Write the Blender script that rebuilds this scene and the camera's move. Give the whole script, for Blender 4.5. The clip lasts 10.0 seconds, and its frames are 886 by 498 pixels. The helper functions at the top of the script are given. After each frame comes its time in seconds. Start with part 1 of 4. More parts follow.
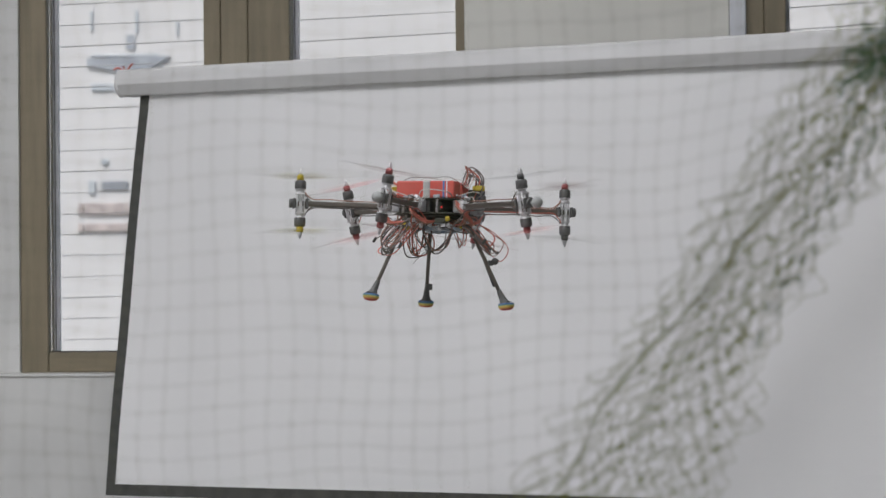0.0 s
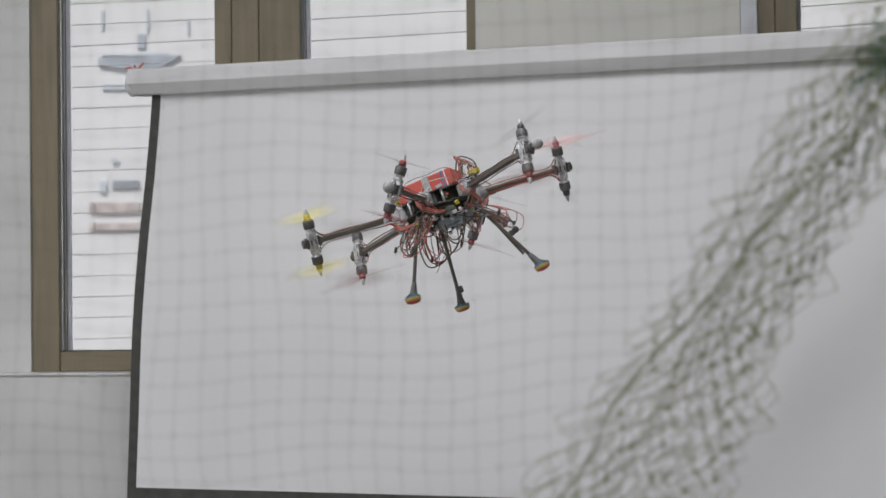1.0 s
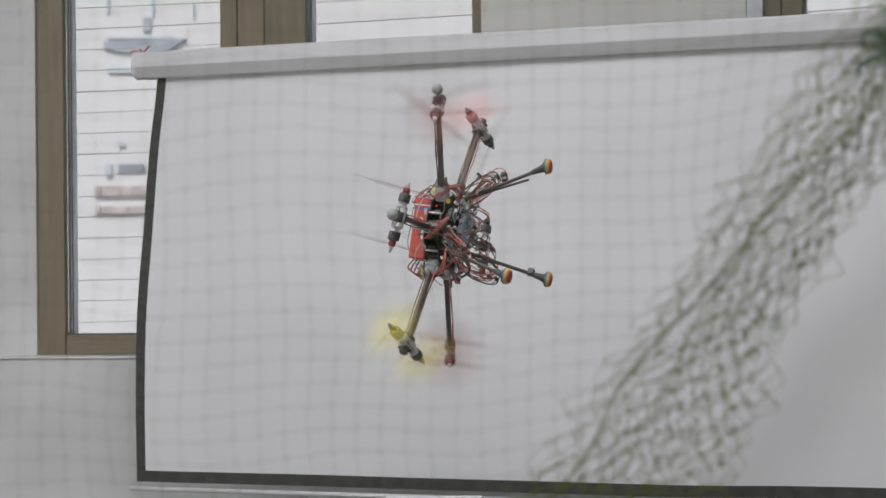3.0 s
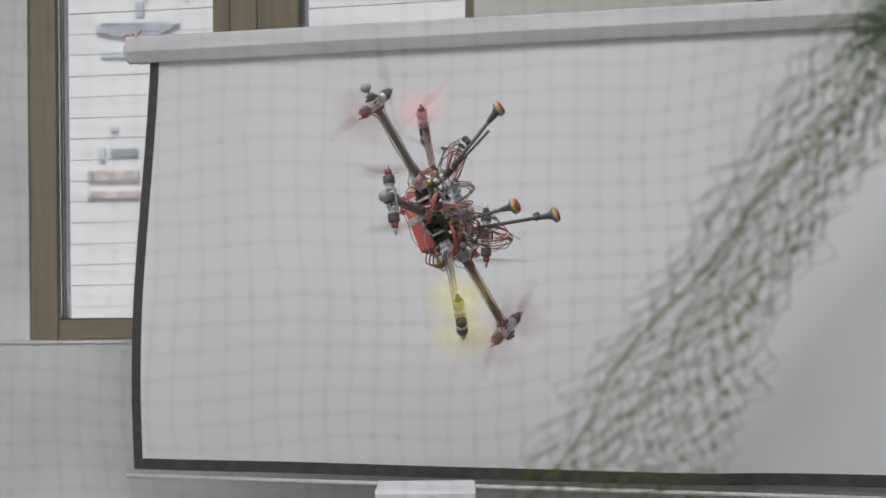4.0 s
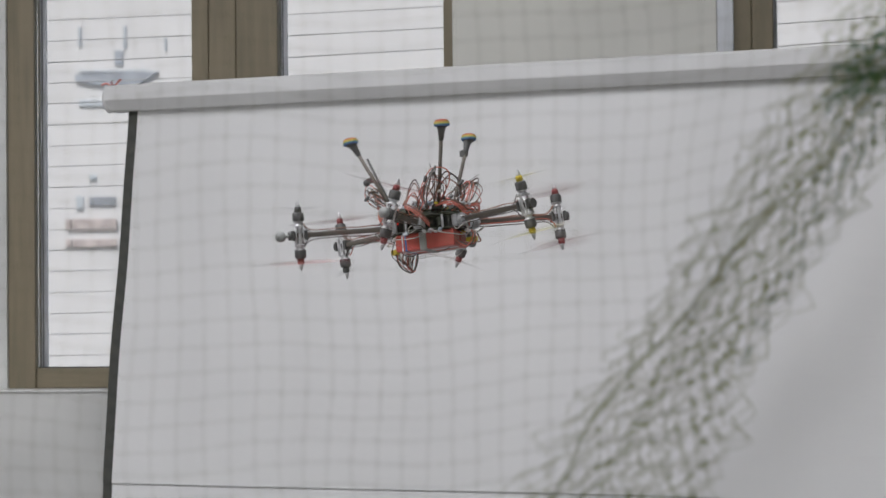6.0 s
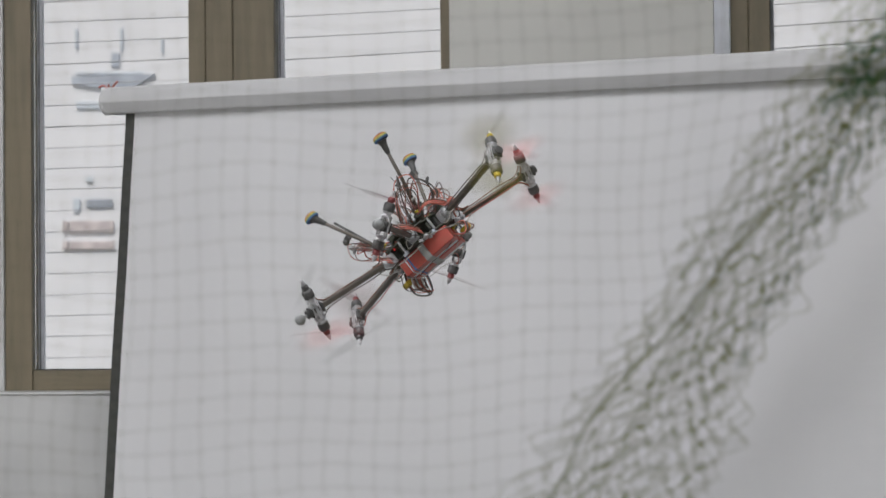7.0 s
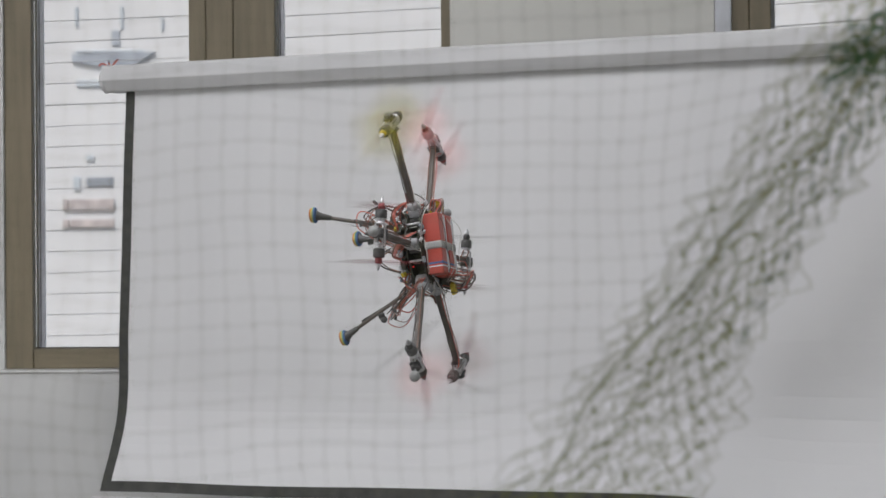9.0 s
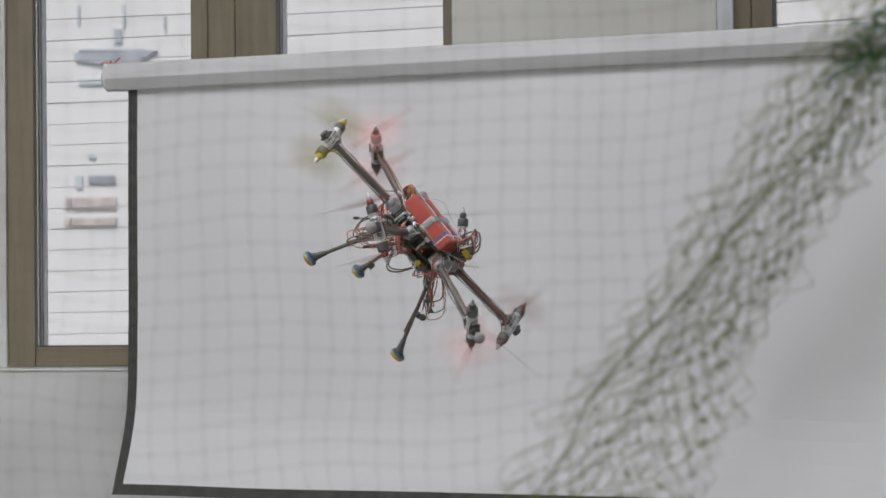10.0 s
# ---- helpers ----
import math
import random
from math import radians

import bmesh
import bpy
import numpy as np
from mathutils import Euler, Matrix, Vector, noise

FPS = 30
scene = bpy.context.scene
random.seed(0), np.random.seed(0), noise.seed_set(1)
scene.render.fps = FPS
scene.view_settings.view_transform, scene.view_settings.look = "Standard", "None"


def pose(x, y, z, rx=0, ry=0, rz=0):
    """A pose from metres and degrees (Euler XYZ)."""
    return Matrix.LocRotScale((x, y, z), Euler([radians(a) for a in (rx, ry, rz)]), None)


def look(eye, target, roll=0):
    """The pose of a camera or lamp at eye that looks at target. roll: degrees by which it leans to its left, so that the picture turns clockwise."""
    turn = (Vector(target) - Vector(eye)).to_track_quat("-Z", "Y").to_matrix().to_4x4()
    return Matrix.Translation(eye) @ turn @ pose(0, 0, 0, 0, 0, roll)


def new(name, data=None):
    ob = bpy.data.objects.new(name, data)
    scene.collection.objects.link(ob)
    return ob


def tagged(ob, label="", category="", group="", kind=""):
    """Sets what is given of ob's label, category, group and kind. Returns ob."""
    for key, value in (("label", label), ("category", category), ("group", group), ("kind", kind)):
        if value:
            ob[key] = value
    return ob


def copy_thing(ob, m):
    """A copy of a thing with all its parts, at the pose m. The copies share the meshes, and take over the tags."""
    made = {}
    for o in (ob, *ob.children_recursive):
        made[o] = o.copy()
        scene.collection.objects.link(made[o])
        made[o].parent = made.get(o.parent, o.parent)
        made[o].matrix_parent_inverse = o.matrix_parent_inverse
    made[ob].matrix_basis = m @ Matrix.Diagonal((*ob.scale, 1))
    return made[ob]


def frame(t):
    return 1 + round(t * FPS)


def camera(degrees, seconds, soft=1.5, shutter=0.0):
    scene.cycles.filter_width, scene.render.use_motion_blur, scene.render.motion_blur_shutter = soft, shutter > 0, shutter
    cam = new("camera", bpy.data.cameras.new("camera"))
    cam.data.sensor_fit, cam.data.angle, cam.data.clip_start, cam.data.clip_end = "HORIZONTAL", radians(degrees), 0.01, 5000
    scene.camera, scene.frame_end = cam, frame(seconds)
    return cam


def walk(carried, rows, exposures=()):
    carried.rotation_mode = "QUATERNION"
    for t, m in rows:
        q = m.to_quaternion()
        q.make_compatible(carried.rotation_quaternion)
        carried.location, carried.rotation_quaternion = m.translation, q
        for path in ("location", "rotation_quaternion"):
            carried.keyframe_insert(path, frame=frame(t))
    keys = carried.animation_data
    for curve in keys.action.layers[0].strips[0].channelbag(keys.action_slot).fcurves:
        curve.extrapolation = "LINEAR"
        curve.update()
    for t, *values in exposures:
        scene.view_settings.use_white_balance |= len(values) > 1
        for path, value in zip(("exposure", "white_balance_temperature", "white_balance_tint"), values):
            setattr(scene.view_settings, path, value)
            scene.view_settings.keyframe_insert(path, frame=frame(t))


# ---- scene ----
cam = camera(22.0, 10.0, soft=1.5, shutter=0.5)
cam.data.dof.use_dof = True
cam.data.dof.focus_distance = 5.3
cam.data.dof.aperture_fstop = 10.0

# seconds, yaw, pitch, roll of the hand-held camera
PATH = [(0, 0.0, 1.2, 0.6), (0.5, 0.105, 1.194, 0.613), (1, 0.276, 1.18, 0.606), (1.5, 0.484, 1.176, 0.612), (2, 0.486,
        1.115, 0.616), (2.2, 0.464, 1.0, 0.614), (3.3, 0.378, 0.703, 0.609), (3.5, 0.337, 0.631, 0.607), (4, 0.235,
        0.377, 0.613), (4.5, -0.025, 0.545, 0.611), (5, -0.062, 0.776, 0.603), (5.5, -0.123, 1.194, 0.594), (5.7,
        -0.203, 1.44, 0.592), (6.8, -0.39, 1.69, 0.581), (7, -0.38, 1.651, 0.58), (7.5, -0.374, 1.606, 0.569), (8,
        -0.363, 1.329, 0.579), (8.5, -0.366, 1.159, 0.582), (9, -0.369, 1.101, 0.587), (9.5, -0.362, 1.074, 0.589), (10,
        -0.318, 1.057, 0.592)]
walk(cam, [(t, pose(0, 0, 1.25, 90 + p, r, y)) for t, y, p, r in PATH])

# ---- light ----
SUN_TURN, SUN_UP = 200.0, 48.0
world = bpy.data.worlds.new("overcast_sky")
scene.world = world
world.use_nodes = True
wn = world.node_tree.nodes
sky = wn.new("ShaderNodeTexSky")
sky.sky_type, sky.sun_disc = "NISHITA", False
sky.sun_elevation, sky.sun_rotation = radians(SUN_UP), radians(SUN_TURN)
sky.dust_density = 3.0
wn["Background"].inputs["Strength"].default_value = 0.13
world.node_tree.links.new(sky.outputs["Color"], wn["Background"].inputs["Color"])
sun = new("sun", bpy.data.lights.new("sun", "SUN"))
sun.data.energy, sun.data.angle, sun.data.color = 1.9, radians(12), (1.0, 0.985, 0.97)
sun.matrix_world = look((0, 0, 20), (20 * math.sin(radians(20)), 20 * math.cos(radians(20)), 20 - 20 * math.tan(radians(SUN_UP))))
scene.view_settings.exposure = 0.0
CEILING_POWER = 37.5
BACK_POWER = 18.0

# ---- materials ----


def mat(name, color, rough=0.6, metal=0.0, vary=0.12, scale=18.0, bump=0.15, fine=260.0, second=None, stretch=None, rnd=0.0, spec=0.5):
    """A painted, woven or moulded surface: tone that drifts at two scales, and a fine relief."""
    m = bpy.data.materials.new(name)
    m.use_nodes = True
    n, k = m.node_tree.nodes, m.node_tree.links
    b = n["Principled BSDF"]
    b.inputs["Roughness"].default_value, b.inputs["Metallic"].default_value = rough, metal
    b.inputs["Specular IOR Level"].default_value = spec
    tc, mp = n.new("ShaderNodeTexCoord"), n.new("ShaderNodeMapping")
    mp.inputs["Scale"].default_value = stretch or (1, 1, 1)
    k.new(tc.outputs["Object"], mp.inputs["Vector"])
    big, small = n.new("ShaderNodeTexNoise"), n.new("ShaderNodeTexNoise")
    for t, s in ((big, scale), (small, fine)):
        t.inputs["Scale"].default_value, t.inputs["Detail"].default_value = s, 4
        k.new(mp.outputs["Vector"], t.inputs["Vector"])
    mix, mix2 = n.new("ShaderNodeMix"), n.new("ShaderNodeMix")
    mix.data_type = mix2.data_type = "RGBA"
    c2 = second or tuple(max(0, c * (1 - 2.2 * vary)) for c in color)
    mix.inputs[6].default_value, mix.inputs[7].default_value = (*color, 1), (*c2, 1)
    ramp = n.new("ShaderNodeMapRange")
    ramp.inputs[1].default_value, ramp.inputs[2].default_value = 0.35, 0.7
    k.new(big.outputs["Fac"], ramp.inputs[0])
    k.new(ramp.outputs[0], mix.inputs[0])
    mix2.blend_type = "MULTIPLY"
    mix2.inputs[0].default_value = vary
    k.new(mix.outputs[2], mix2.inputs[6])
    k.new(small.outputs["Fac"], mix2.inputs[7])
    last = mix2.outputs[2]
    if rnd:
        info, hsv, rng = n.new("ShaderNodeObjectInfo"), n.new("ShaderNodeHueSaturation"), n.new("ShaderNodeMapRange")
        rng.inputs[3].default_value, rng.inputs[4].default_value = 1 - rnd, 1 + rnd
        k.new(info.outputs["Random"], rng.inputs[0])
        k.new(rng.outputs[0], hsv.inputs["Value"])
        k.new(last, hsv.inputs["Color"])
        last = hsv.outputs["Color"]
    k.new(last, b.inputs["Base Color"])
    if bump:
        bp = n.new("ShaderNodeBump")
        bp.inputs["Strength"].default_value, bp.inputs["Distance"].default_value = bump, 0.002
        k.new(small.outputs["Fac"], bp.inputs["Height"])
        k.new(bp.outputs["Normal"], b.inputs["Normal"])
    return m


def veil(name, color, share, reach=0.0):
    """Thin blades blurred by their spin: a sheet that covers only a share of what lies behind it, less towards its rim."""
    m = mat(name, color, 0.5, vary=0.05, bump=0)
    n, k = m.node_tree.nodes, m.node_tree.links
    clear, both = n.new("ShaderNodeBsdfTransparent"), n.new("ShaderNodeMixShader")
    both.inputs[0].default_value = share
    if reach:
        tc, far, fall = n.new("ShaderNodeTexCoord"), n.new("ShaderNodeVectorMath"), n.new("ShaderNodeMapRange")
        far.operation = "LENGTH"
        fall.interpolation_type = "SMOOTHSTEP"
        fall.inputs[1].default_value, fall.inputs[2].default_value = 0.012, reach
        fall.inputs[3].default_value, fall.inputs[4].default_value = share, 0.0
        k.new(tc.outputs["Object"], far.inputs[0])
        k.new(far.outputs["Value"], fall.inputs[0])
        k.new(fall.outputs[0], both.inputs[0])
    k.new(clear.outputs[0], both.inputs[1])
    k.new(n["Principled BSDF"].outputs[0], both.inputs[2])
    k.new(both.outputs[0], n["Material Output"].inputs["Surface"])
    return m


PLASTER = mat("white_plaster", (0.72, 0.72, 0.70), 0.9, scale=3, vary=0.06, bump=0.3)
# wall plaster of the pier, coloured paler to make up for weak light there
PIER = mat("pier_plaster_lifted", (0.82, 0.81, 0.75), 0.9, scale=3, vary=0.04, bump=0.3)
SILL = mat("sill_paint", (0.78, 0.78, 0.76), 0.5, vary=0.05)
WOOD = mat("window_wood", (0.305, 0.252, 0.168), 0.55, scale=5, vary=0.2, second=(0.225, 0.19, 0.125), stretch=(6, 6, 0.5), fine=120, bump=0.2)
WOOD_ACROSS = mat("window_wood_across", (0.305, 0.252, 0.168), 0.55, scale=5, vary=0.2, second=(0.225, 0.19, 0.125), stretch=(0.5, 6, 6), fine=120, bump=0.2)
GASKET = mat("black_gasket", (0.03, 0.03, 0.03), 0.7)
ALU = mat("blind_aluminium", (0.70, 0.70, 0.72), 0.45, 0.1, vary=0.08)
# white paint with the outdoor sky light put into its bright bluish colour
JAMB = mat("jamb_paint_daylit", (0.83, 0.85, 0.89), 0.6, vary=0.08)
FABRIC = mat("screen_fabric", (0.74, 0.74, 0.735), 0.9, scale=1.6, vary=0.04, fine=500, bump=0.12, spec=0.2)
BORDER = mat("screen_border", (0.075, 0.077, 0.068), 0.8, vary=0.2, fine=500)
CASE = mat("case_paint", (0.72, 0.72, 0.715), 0.6, scale=6, vary=0.05, bump=0.05)
NET = mat("net_cord", (0.185, 0.185, 0.10), 0.85, scale=4.0, vary=0.2, second=(0.125, 0.128, 0.065), fine=300)
BUNCH = mat("gathered_cord", (0.22, 0.235, 0.025), 0.85, scale=4.0, vary=0.2, second=(0.13, 0.145, 0.012), fine=300)
NET_GREEN = mat("net_cord_green", (0.03, 0.15, 0.06), 0.85, scale=6.0, vary=0.2, second=(0.13, 0.16, 0.08), fine=300)
FLOOR = mat("grey_lino", (0.36, 0.35, 0.33), 0.5, scale=2, vary=0.15, bump=0.05)
CEIL = mat("ceiling_paint", (0.78, 0.78, 0.77), 0.9, scale=3, vary=0.05)
RENDER_WHITE = mat("facade_render", (0.82, 0.83, 0.84), 0.9, scale=0.4, vary=0.04, fine=20)
# slate and shutter colours are washed out to stand in for bright haze outside
SLATE = mat("slate_hazed", (0.57, 0.62, 0.69), 0.7, scale=1, vary=0.2)
SHUTTER = mat("brown_shutter_hazed", (0.74, 0.67, 0.655), 0.7, scale=4, vary=0.15)
PALE_GLASS = mat("pale_glass", (0.64, 0.70, 0.76), 0.25, scale=1, vary=0.1)
GRASS = mat("ground_gravel", (0.30, 0.30, 0.27), 0.95, scale=0.5, vary=0.2)
WHITE_MELAMINE = mat("white_melamine", (0.8, 0.8, 0.8), 0.4, vary=0.04, bump=0.04)

# drone: carbon, bell, black plastic and black wire are lightened to imitate veiling haze
CARBON = mat("carbon_tube", (0.13, 0.117, 0.10), 0.45, scale=40, vary=0.3, second=(0.16, 0.135, 0.11), fine=900, bump=0.2)
PLATE = mat("carbon_plate", (0.105, 0.112, 0.085), 0.5, scale=40, vary=0.3, fine=900)
BELL = mat("motor_bell", (0.17, 0.17, 0.165), 0.4, 0.2, vary=0.25, scale=60, fine=900)
STEEL = mat("bare_metal", (0.82, 0.82, 0.83), 0.36, 0.5, vary=0.2, scale=70, fine=900)
GREY_PRINT = mat("grey_printed_plastic", (0.52, 0.53, 0.54), 0.5, vary=0.15, scale=60, fine=900)
RED_PACK = mat("red_battery_wrap", (0.53, 0.115, 0.09), 0.38, scale=14, vary=0.1, second=(0.54, 0.09, 0.065), fine=200)
WHITE_LABEL = mat("white_label", (0.72, 0.72, 0.74), 0.5, vary=0.06)
BLUE_LABEL = mat("blue_label", (0.10, 0.20, 0.45), 0.5, vary=0.1)
STRAP = mat("grey_strap", (0.50, 0.50, 0.48), 0.7, vary=0.15, fine=700)
YELLOW = mat("yellow_plastic", (0.60, 0.46, 0.05), 0.45, vary=0.1, scale=60)
RED = mat("red_anodised", (0.33, 0.09, 0.09), 0.4, 0.2, vary=0.12, scale=60)
DARK = mat("black_plastic", (0.115, 0.115, 0.11), 0.5, vary=0.2, scale=60)
WIRE_RED = mat("red_wire", (0.60, 0.17, 0.13), 0.4, scale=25, vary=0.2, second=(0.44, 0.12, 0.08), rnd=0.25)
WIRE_BLACK = mat("black_wire", (0.17, 0.15, 0.14), 0.5, vary=0.2, rnd=0.3)
WIRE_BROWN = mat("brown_wire", (0.32, 0.17, 0.12), 0.5, vary=0.2, rnd=0.3)
WIRE_WHITE = mat("white_wire", (0.62, 0.60, 0.55), 0.5, vary=0.15, rnd=0.2)
PCB = mat("green_board", (0.05, 0.09, 0.05), 0.45, vary=0.3, scale=120, second=(0.16, 0.17, 0.12))
PCB_BLUE = mat("pale_blue_board", (0.30, 0.38, 0.48), 0.4, vary=0.3, scale=120, second=(0.55, 0.57, 0.58))
MARKER = mat("grey_marker_ball", (0.36, 0.37, 0.36), 0.75, vary=0.08, scale=80)
FOAM = {c: mat(c + "_foam", v, 0.9, vary=0.1, scale=90, fine=600, bump=0.4) for c, v in
        (("blue", (0.12, 0.21, 0.38)), ("green", (0.20, 0.38, 0.28)), ("yellow", (0.64, 0.52, 0.14)), ("orange", (0.62, 0.30, 0.11)), ("red", (0.52, 0.12, 0.10)))}
SPIN = {"red": (veil("red_blade_sweep", (0.84, 0.34, 0.32), 0.28, 0.088), veil("red_blade", (0.55, 0.09, 0.10), 0.18)),
        "yellow": (veil("yellow_blade_sweep", (0.80, 0.72, 0.08), 0.36, 0.088), veil("yellow_blade", (0.70, 0.58, 0.06), 0.10)),
        "grey": (veil("grey_blade_sweep", (0.30, 0.30, 0.30), 0.03, 0.122), veil("grey_blade", (0.12, 0.12, 0.12), 0.11))}
PANE = bpy.data.materials.new("window_glass")
PANE.use_nodes = True
PANE.node_tree.nodes["Principled BSDF"].inputs["Transmission Weight"].default_value = 1.0
PANE.node_tree.nodes["Principled BSDF"].inputs["Roughness"].default_value = 0.0
PANE.node_tree.nodes["Principled BSDF"].inputs["IOR"].default_value = 1.05
LAMP = bpy.data.materials.new("lamp_diffuser")
LAMP.use_nodes = True
LAMP.node_tree.nodes["Principled BSDF"].inputs["Emission Color"].default_value = (0.94, 0.96, 1.0, 1)
LAMP.node_tree.nodes["Principled BSDF"].inputs["Emission Strength"].default_value = 2.0

# ---- mesh helpers ----


def box(bm, c, s, bevel=0.0, m=None, index=0):
    """A block of centre c and size s, with bevelled edges."""
    made = bmesh.ops.create_cube(bm, size=1.0, matrix=(m or Matrix()) @ Matrix.Translation(c) @ Matrix.Diagonal((*s, 1)))
    vs = made["verts"]
    faces = {f for v in vs for f in v.link_faces}
    if bevel:
        r = bmesh.ops.bevel(bm, geom=list({e for v in vs for e in v.link_edges}), offset=bevel, segments=2, affect="EDGES", profile=0.5)
        faces = set(r["faces"]) | {f for f in faces if f.is_valid}
        faces |= {f for g in list(faces) for v in g.verts for f in v.link_faces}
    for f in faces:
        f.material_index = index


def lathe(bm, profile, n=16, m=None, index=0):
    """A turned form: profile of (radius, height) round z."""
    m = m or Matrix()
    rings = []
    for r, z in profile:
        rings.append([bm.verts.new(m @ Vector((max(r, 1e-5) * math.cos(a * math.tau / n), max(r, 1e-5) * math.sin(a * math.tau / n), z))) for a in range(n)])
    for a, b in zip(rings, rings[1:]):
        for i in range(n):
            f = bm.faces.new((a[i], a[(i + 1) % n], b[(i + 1) % n], b[i]))
            f.smooth, f.material_index = True, index
    for ring, flip in ((rings[0], True), (rings[-1], False)):
        f = bm.faces.new(ring[::-1] if flip else ring)
        f.material_index = index


def rod(bm, a, b, r, r2=None, n=10, index=0):
    a, b = Vector(a), Vector(b)
    turn = (b - a).to_track_quat("Z", "Y").to_matrix().to_4x4()
    lathe(bm, [(r, 0), (r if r2 is None else r2, (b - a).length)], n, Matrix.Translation(a) @ turn, index)


def tube(bm, pts, r, n=6, index=0):
    """A cord through the points."""
    pts = [Vector(p) for p in pts]
    rings = []
    for i, p in enumerate(pts):
        d = (pts[min(i + 1, len(pts) - 1)] - pts[max(i - 1, 0)]).normalized()
        q = d.to_track_quat("Z", "Y")
        rings.append([bm.verts.new(p + q @ Vector((r * math.cos(a * math.tau / n), r * math.sin(a * math.tau / n), 0))) for a in range(n)])
    for a, b in zip(rings, rings[1:]):
        best = min(range(n), key=lambda k: sum((a[i].co - b[(i + k) % n].co).length for i in range(0, n, 2)))
        for i in range(n):
            f = bm.faces.new((a[i], a[(i + 1) % n], b[(i + 1 + best) % n], b[(i + best) % n]))
            f.smooth, f.material_index = True, index


def cord_mesh(name, paths, r, material):
    """Many four-sided cords in one mesh."""
    verts, faces, base = [], [], 0
    ring = np.array([(1, 0), (0, 1), (-1, 0), (0, -1)], float) * r
    for path in paths:
        p = np.array([tuple(q) for q in path], float)
        d = np.gradient(p, axis=0)
        d /= np.linalg.norm(d, axis=1)[:, None] + 1e-12
        side = np.cross(d, (0.13, 0.97, 0.21))
        side /= np.linalg.norm(side, axis=1)[:, None] + 1e-12
        up = np.cross(d, side)
        v = p[:, None, :] + side[:, None, :] * ring[None, :, 0:1] + up[:, None, :] * ring[None, :, 1:2]
        verts.append(v.reshape(-1, 3))
        n = len(p)
        for i in range(n - 1):
            o = base + 4 * i
            faces += [(o + k, o + (k + 1) % 4, o + 4 + (k + 1) % 4, o + 4 + k) for k in range(4)]
        base += 4 * n
    me = bpy.data.meshes.new(name)
    me.from_pydata(np.concatenate(verts).tolist(), [], faces)
    me.materials.append(material)
    return me


def knot_mesh(name, dots, material):
    """Small eight-sided knots: (place, radius)."""
    corner = [(1, 0, 0), (-1, 0, 0), (0, 1, 0), (0, -1, 0), (0, 0, 1), (0, 0, -1)]
    side = [(0, 2, 4), (2, 1, 4), (1, 3, 4), (3, 0, 4), (2, 0, 5), (1, 2, 5), (3, 1, 5), (0, 3, 5)]
    verts, faces = [], []
    for p, r in dots:
        o = len(verts)
        verts += [(p[0] + r * c[0], p[1] + r * c[1], p[2] + r * c[2]) for c in corner]
        faces += [(o + i, o + j, o + k) for i, j, k in side]
    me = bpy.data.meshes.new(name)
    me.from_pydata(verts, [], faces)
    me.materials.append(material)
    return me


def smooth_line(ctrl, steps=6):
    """A Catmull-Rom line through the control points."""
    p = [Vector(c) for c in ctrl]
    p = [2 * p[0] - p[1]] + p + [2 * p[-1] - p[-2]]
    out = []
    for i in range(1, len(p) - 2):
        for s in range(steps):
            t = s / steps
            a, b, c, d = p[i - 1:i + 3]
            out.append(0.5 * (2 * b + (c - a) * t + (2 * a - 5 * b + 4 * c - d) * t * t + (3 * b - a - 3 * c + d) * t ** 3))
    return out + [p[-2]]


def mesh_of(name, bm, materials):
    me = bpy.data.meshes.new(name)
    bmesh.ops.recalc_face_normals(bm, faces=bm.faces[:])
    bm.to_mesh(me)
    bm.free()
    for m in materials if isinstance(materials, (list, tuple)) else [materials]:
        me.materials.append(m)
    return me


def part(name, bm, material, parent, label="", at=None):
    """Links bm as one mesh object under a thing or a part."""
    ob = new(name, bm if isinstance(bm, bpy.types.Mesh) else mesh_of(name, bm, material))
    ob.parent = parent
    if at is not None:
        ob.matrix_basis = at
    return tagged(ob, label)


def thing(name, at, label, category, group="", kind="", bm=None, material=None):
    ob = new(name, mesh_of(name, bm, material) if bm else None)
    ob.matrix_basis = at
    return tagged(ob, label, category, group, kind)


def blocks(*specs):
    bm = bmesh.new()
    for s in specs:
        box(bm, *s)
    return bm


def span(x0, x1, y0, y1, z0, z1, bevel=0.0):
    return ((x0 + x1) / 2, (y0 + y1) / 2, (z0 + z1) / 2), (x1 - x0, y1 - y0, z1 - z0), bevel


# ---- the room, in the window wall's own space: x along it, y outwards ----
WALL = pose(0, 7.7, 0, 0, 0, -8)
SCREEN = pose(0, 6.87, 0, 0, 0, -23)
X0, X1, Y0, TOP = -4.0, 4.6, -11.0, 3.9
FRAME_TOP, SILL_Z = 2.75, 0.998
thing("wall_north", WALL, "white plastered window wall with deep reveals", "wall", kind="structure", material=PLASTER, bm=blocks(
    span(X0, X1, -0.15, 0.3, 0, SILL_Z), span(X0, -1.4795, -0.012, 0.3, SILL_Z, FRAME_TOP),
    span(2.6, X1, -0.15, 0.3, SILL_Z, FRAME_TOP), span(X0, X1, -0.15, 0.3, FRAME_TOP, TOP)))
thing("wall_pier", WALL, "pale plaster pier between the two windows, tone raised against weak light", "wall", kind="structure", material=PIER, bm=blocks(
    span(0.1025, 0.972, -0.15, 0.3, SILL_Z, FRAME_TOP)))
thing("wall_jamb", WALL, "white jamb board beside the window, its paint brightened and blued for daylight", "trim", kind="structure", material=JAMB, bm=blocks(
    span(0.974, 1.024, -0.149, 0.3, SILL_Z, FRAME_TOP)))
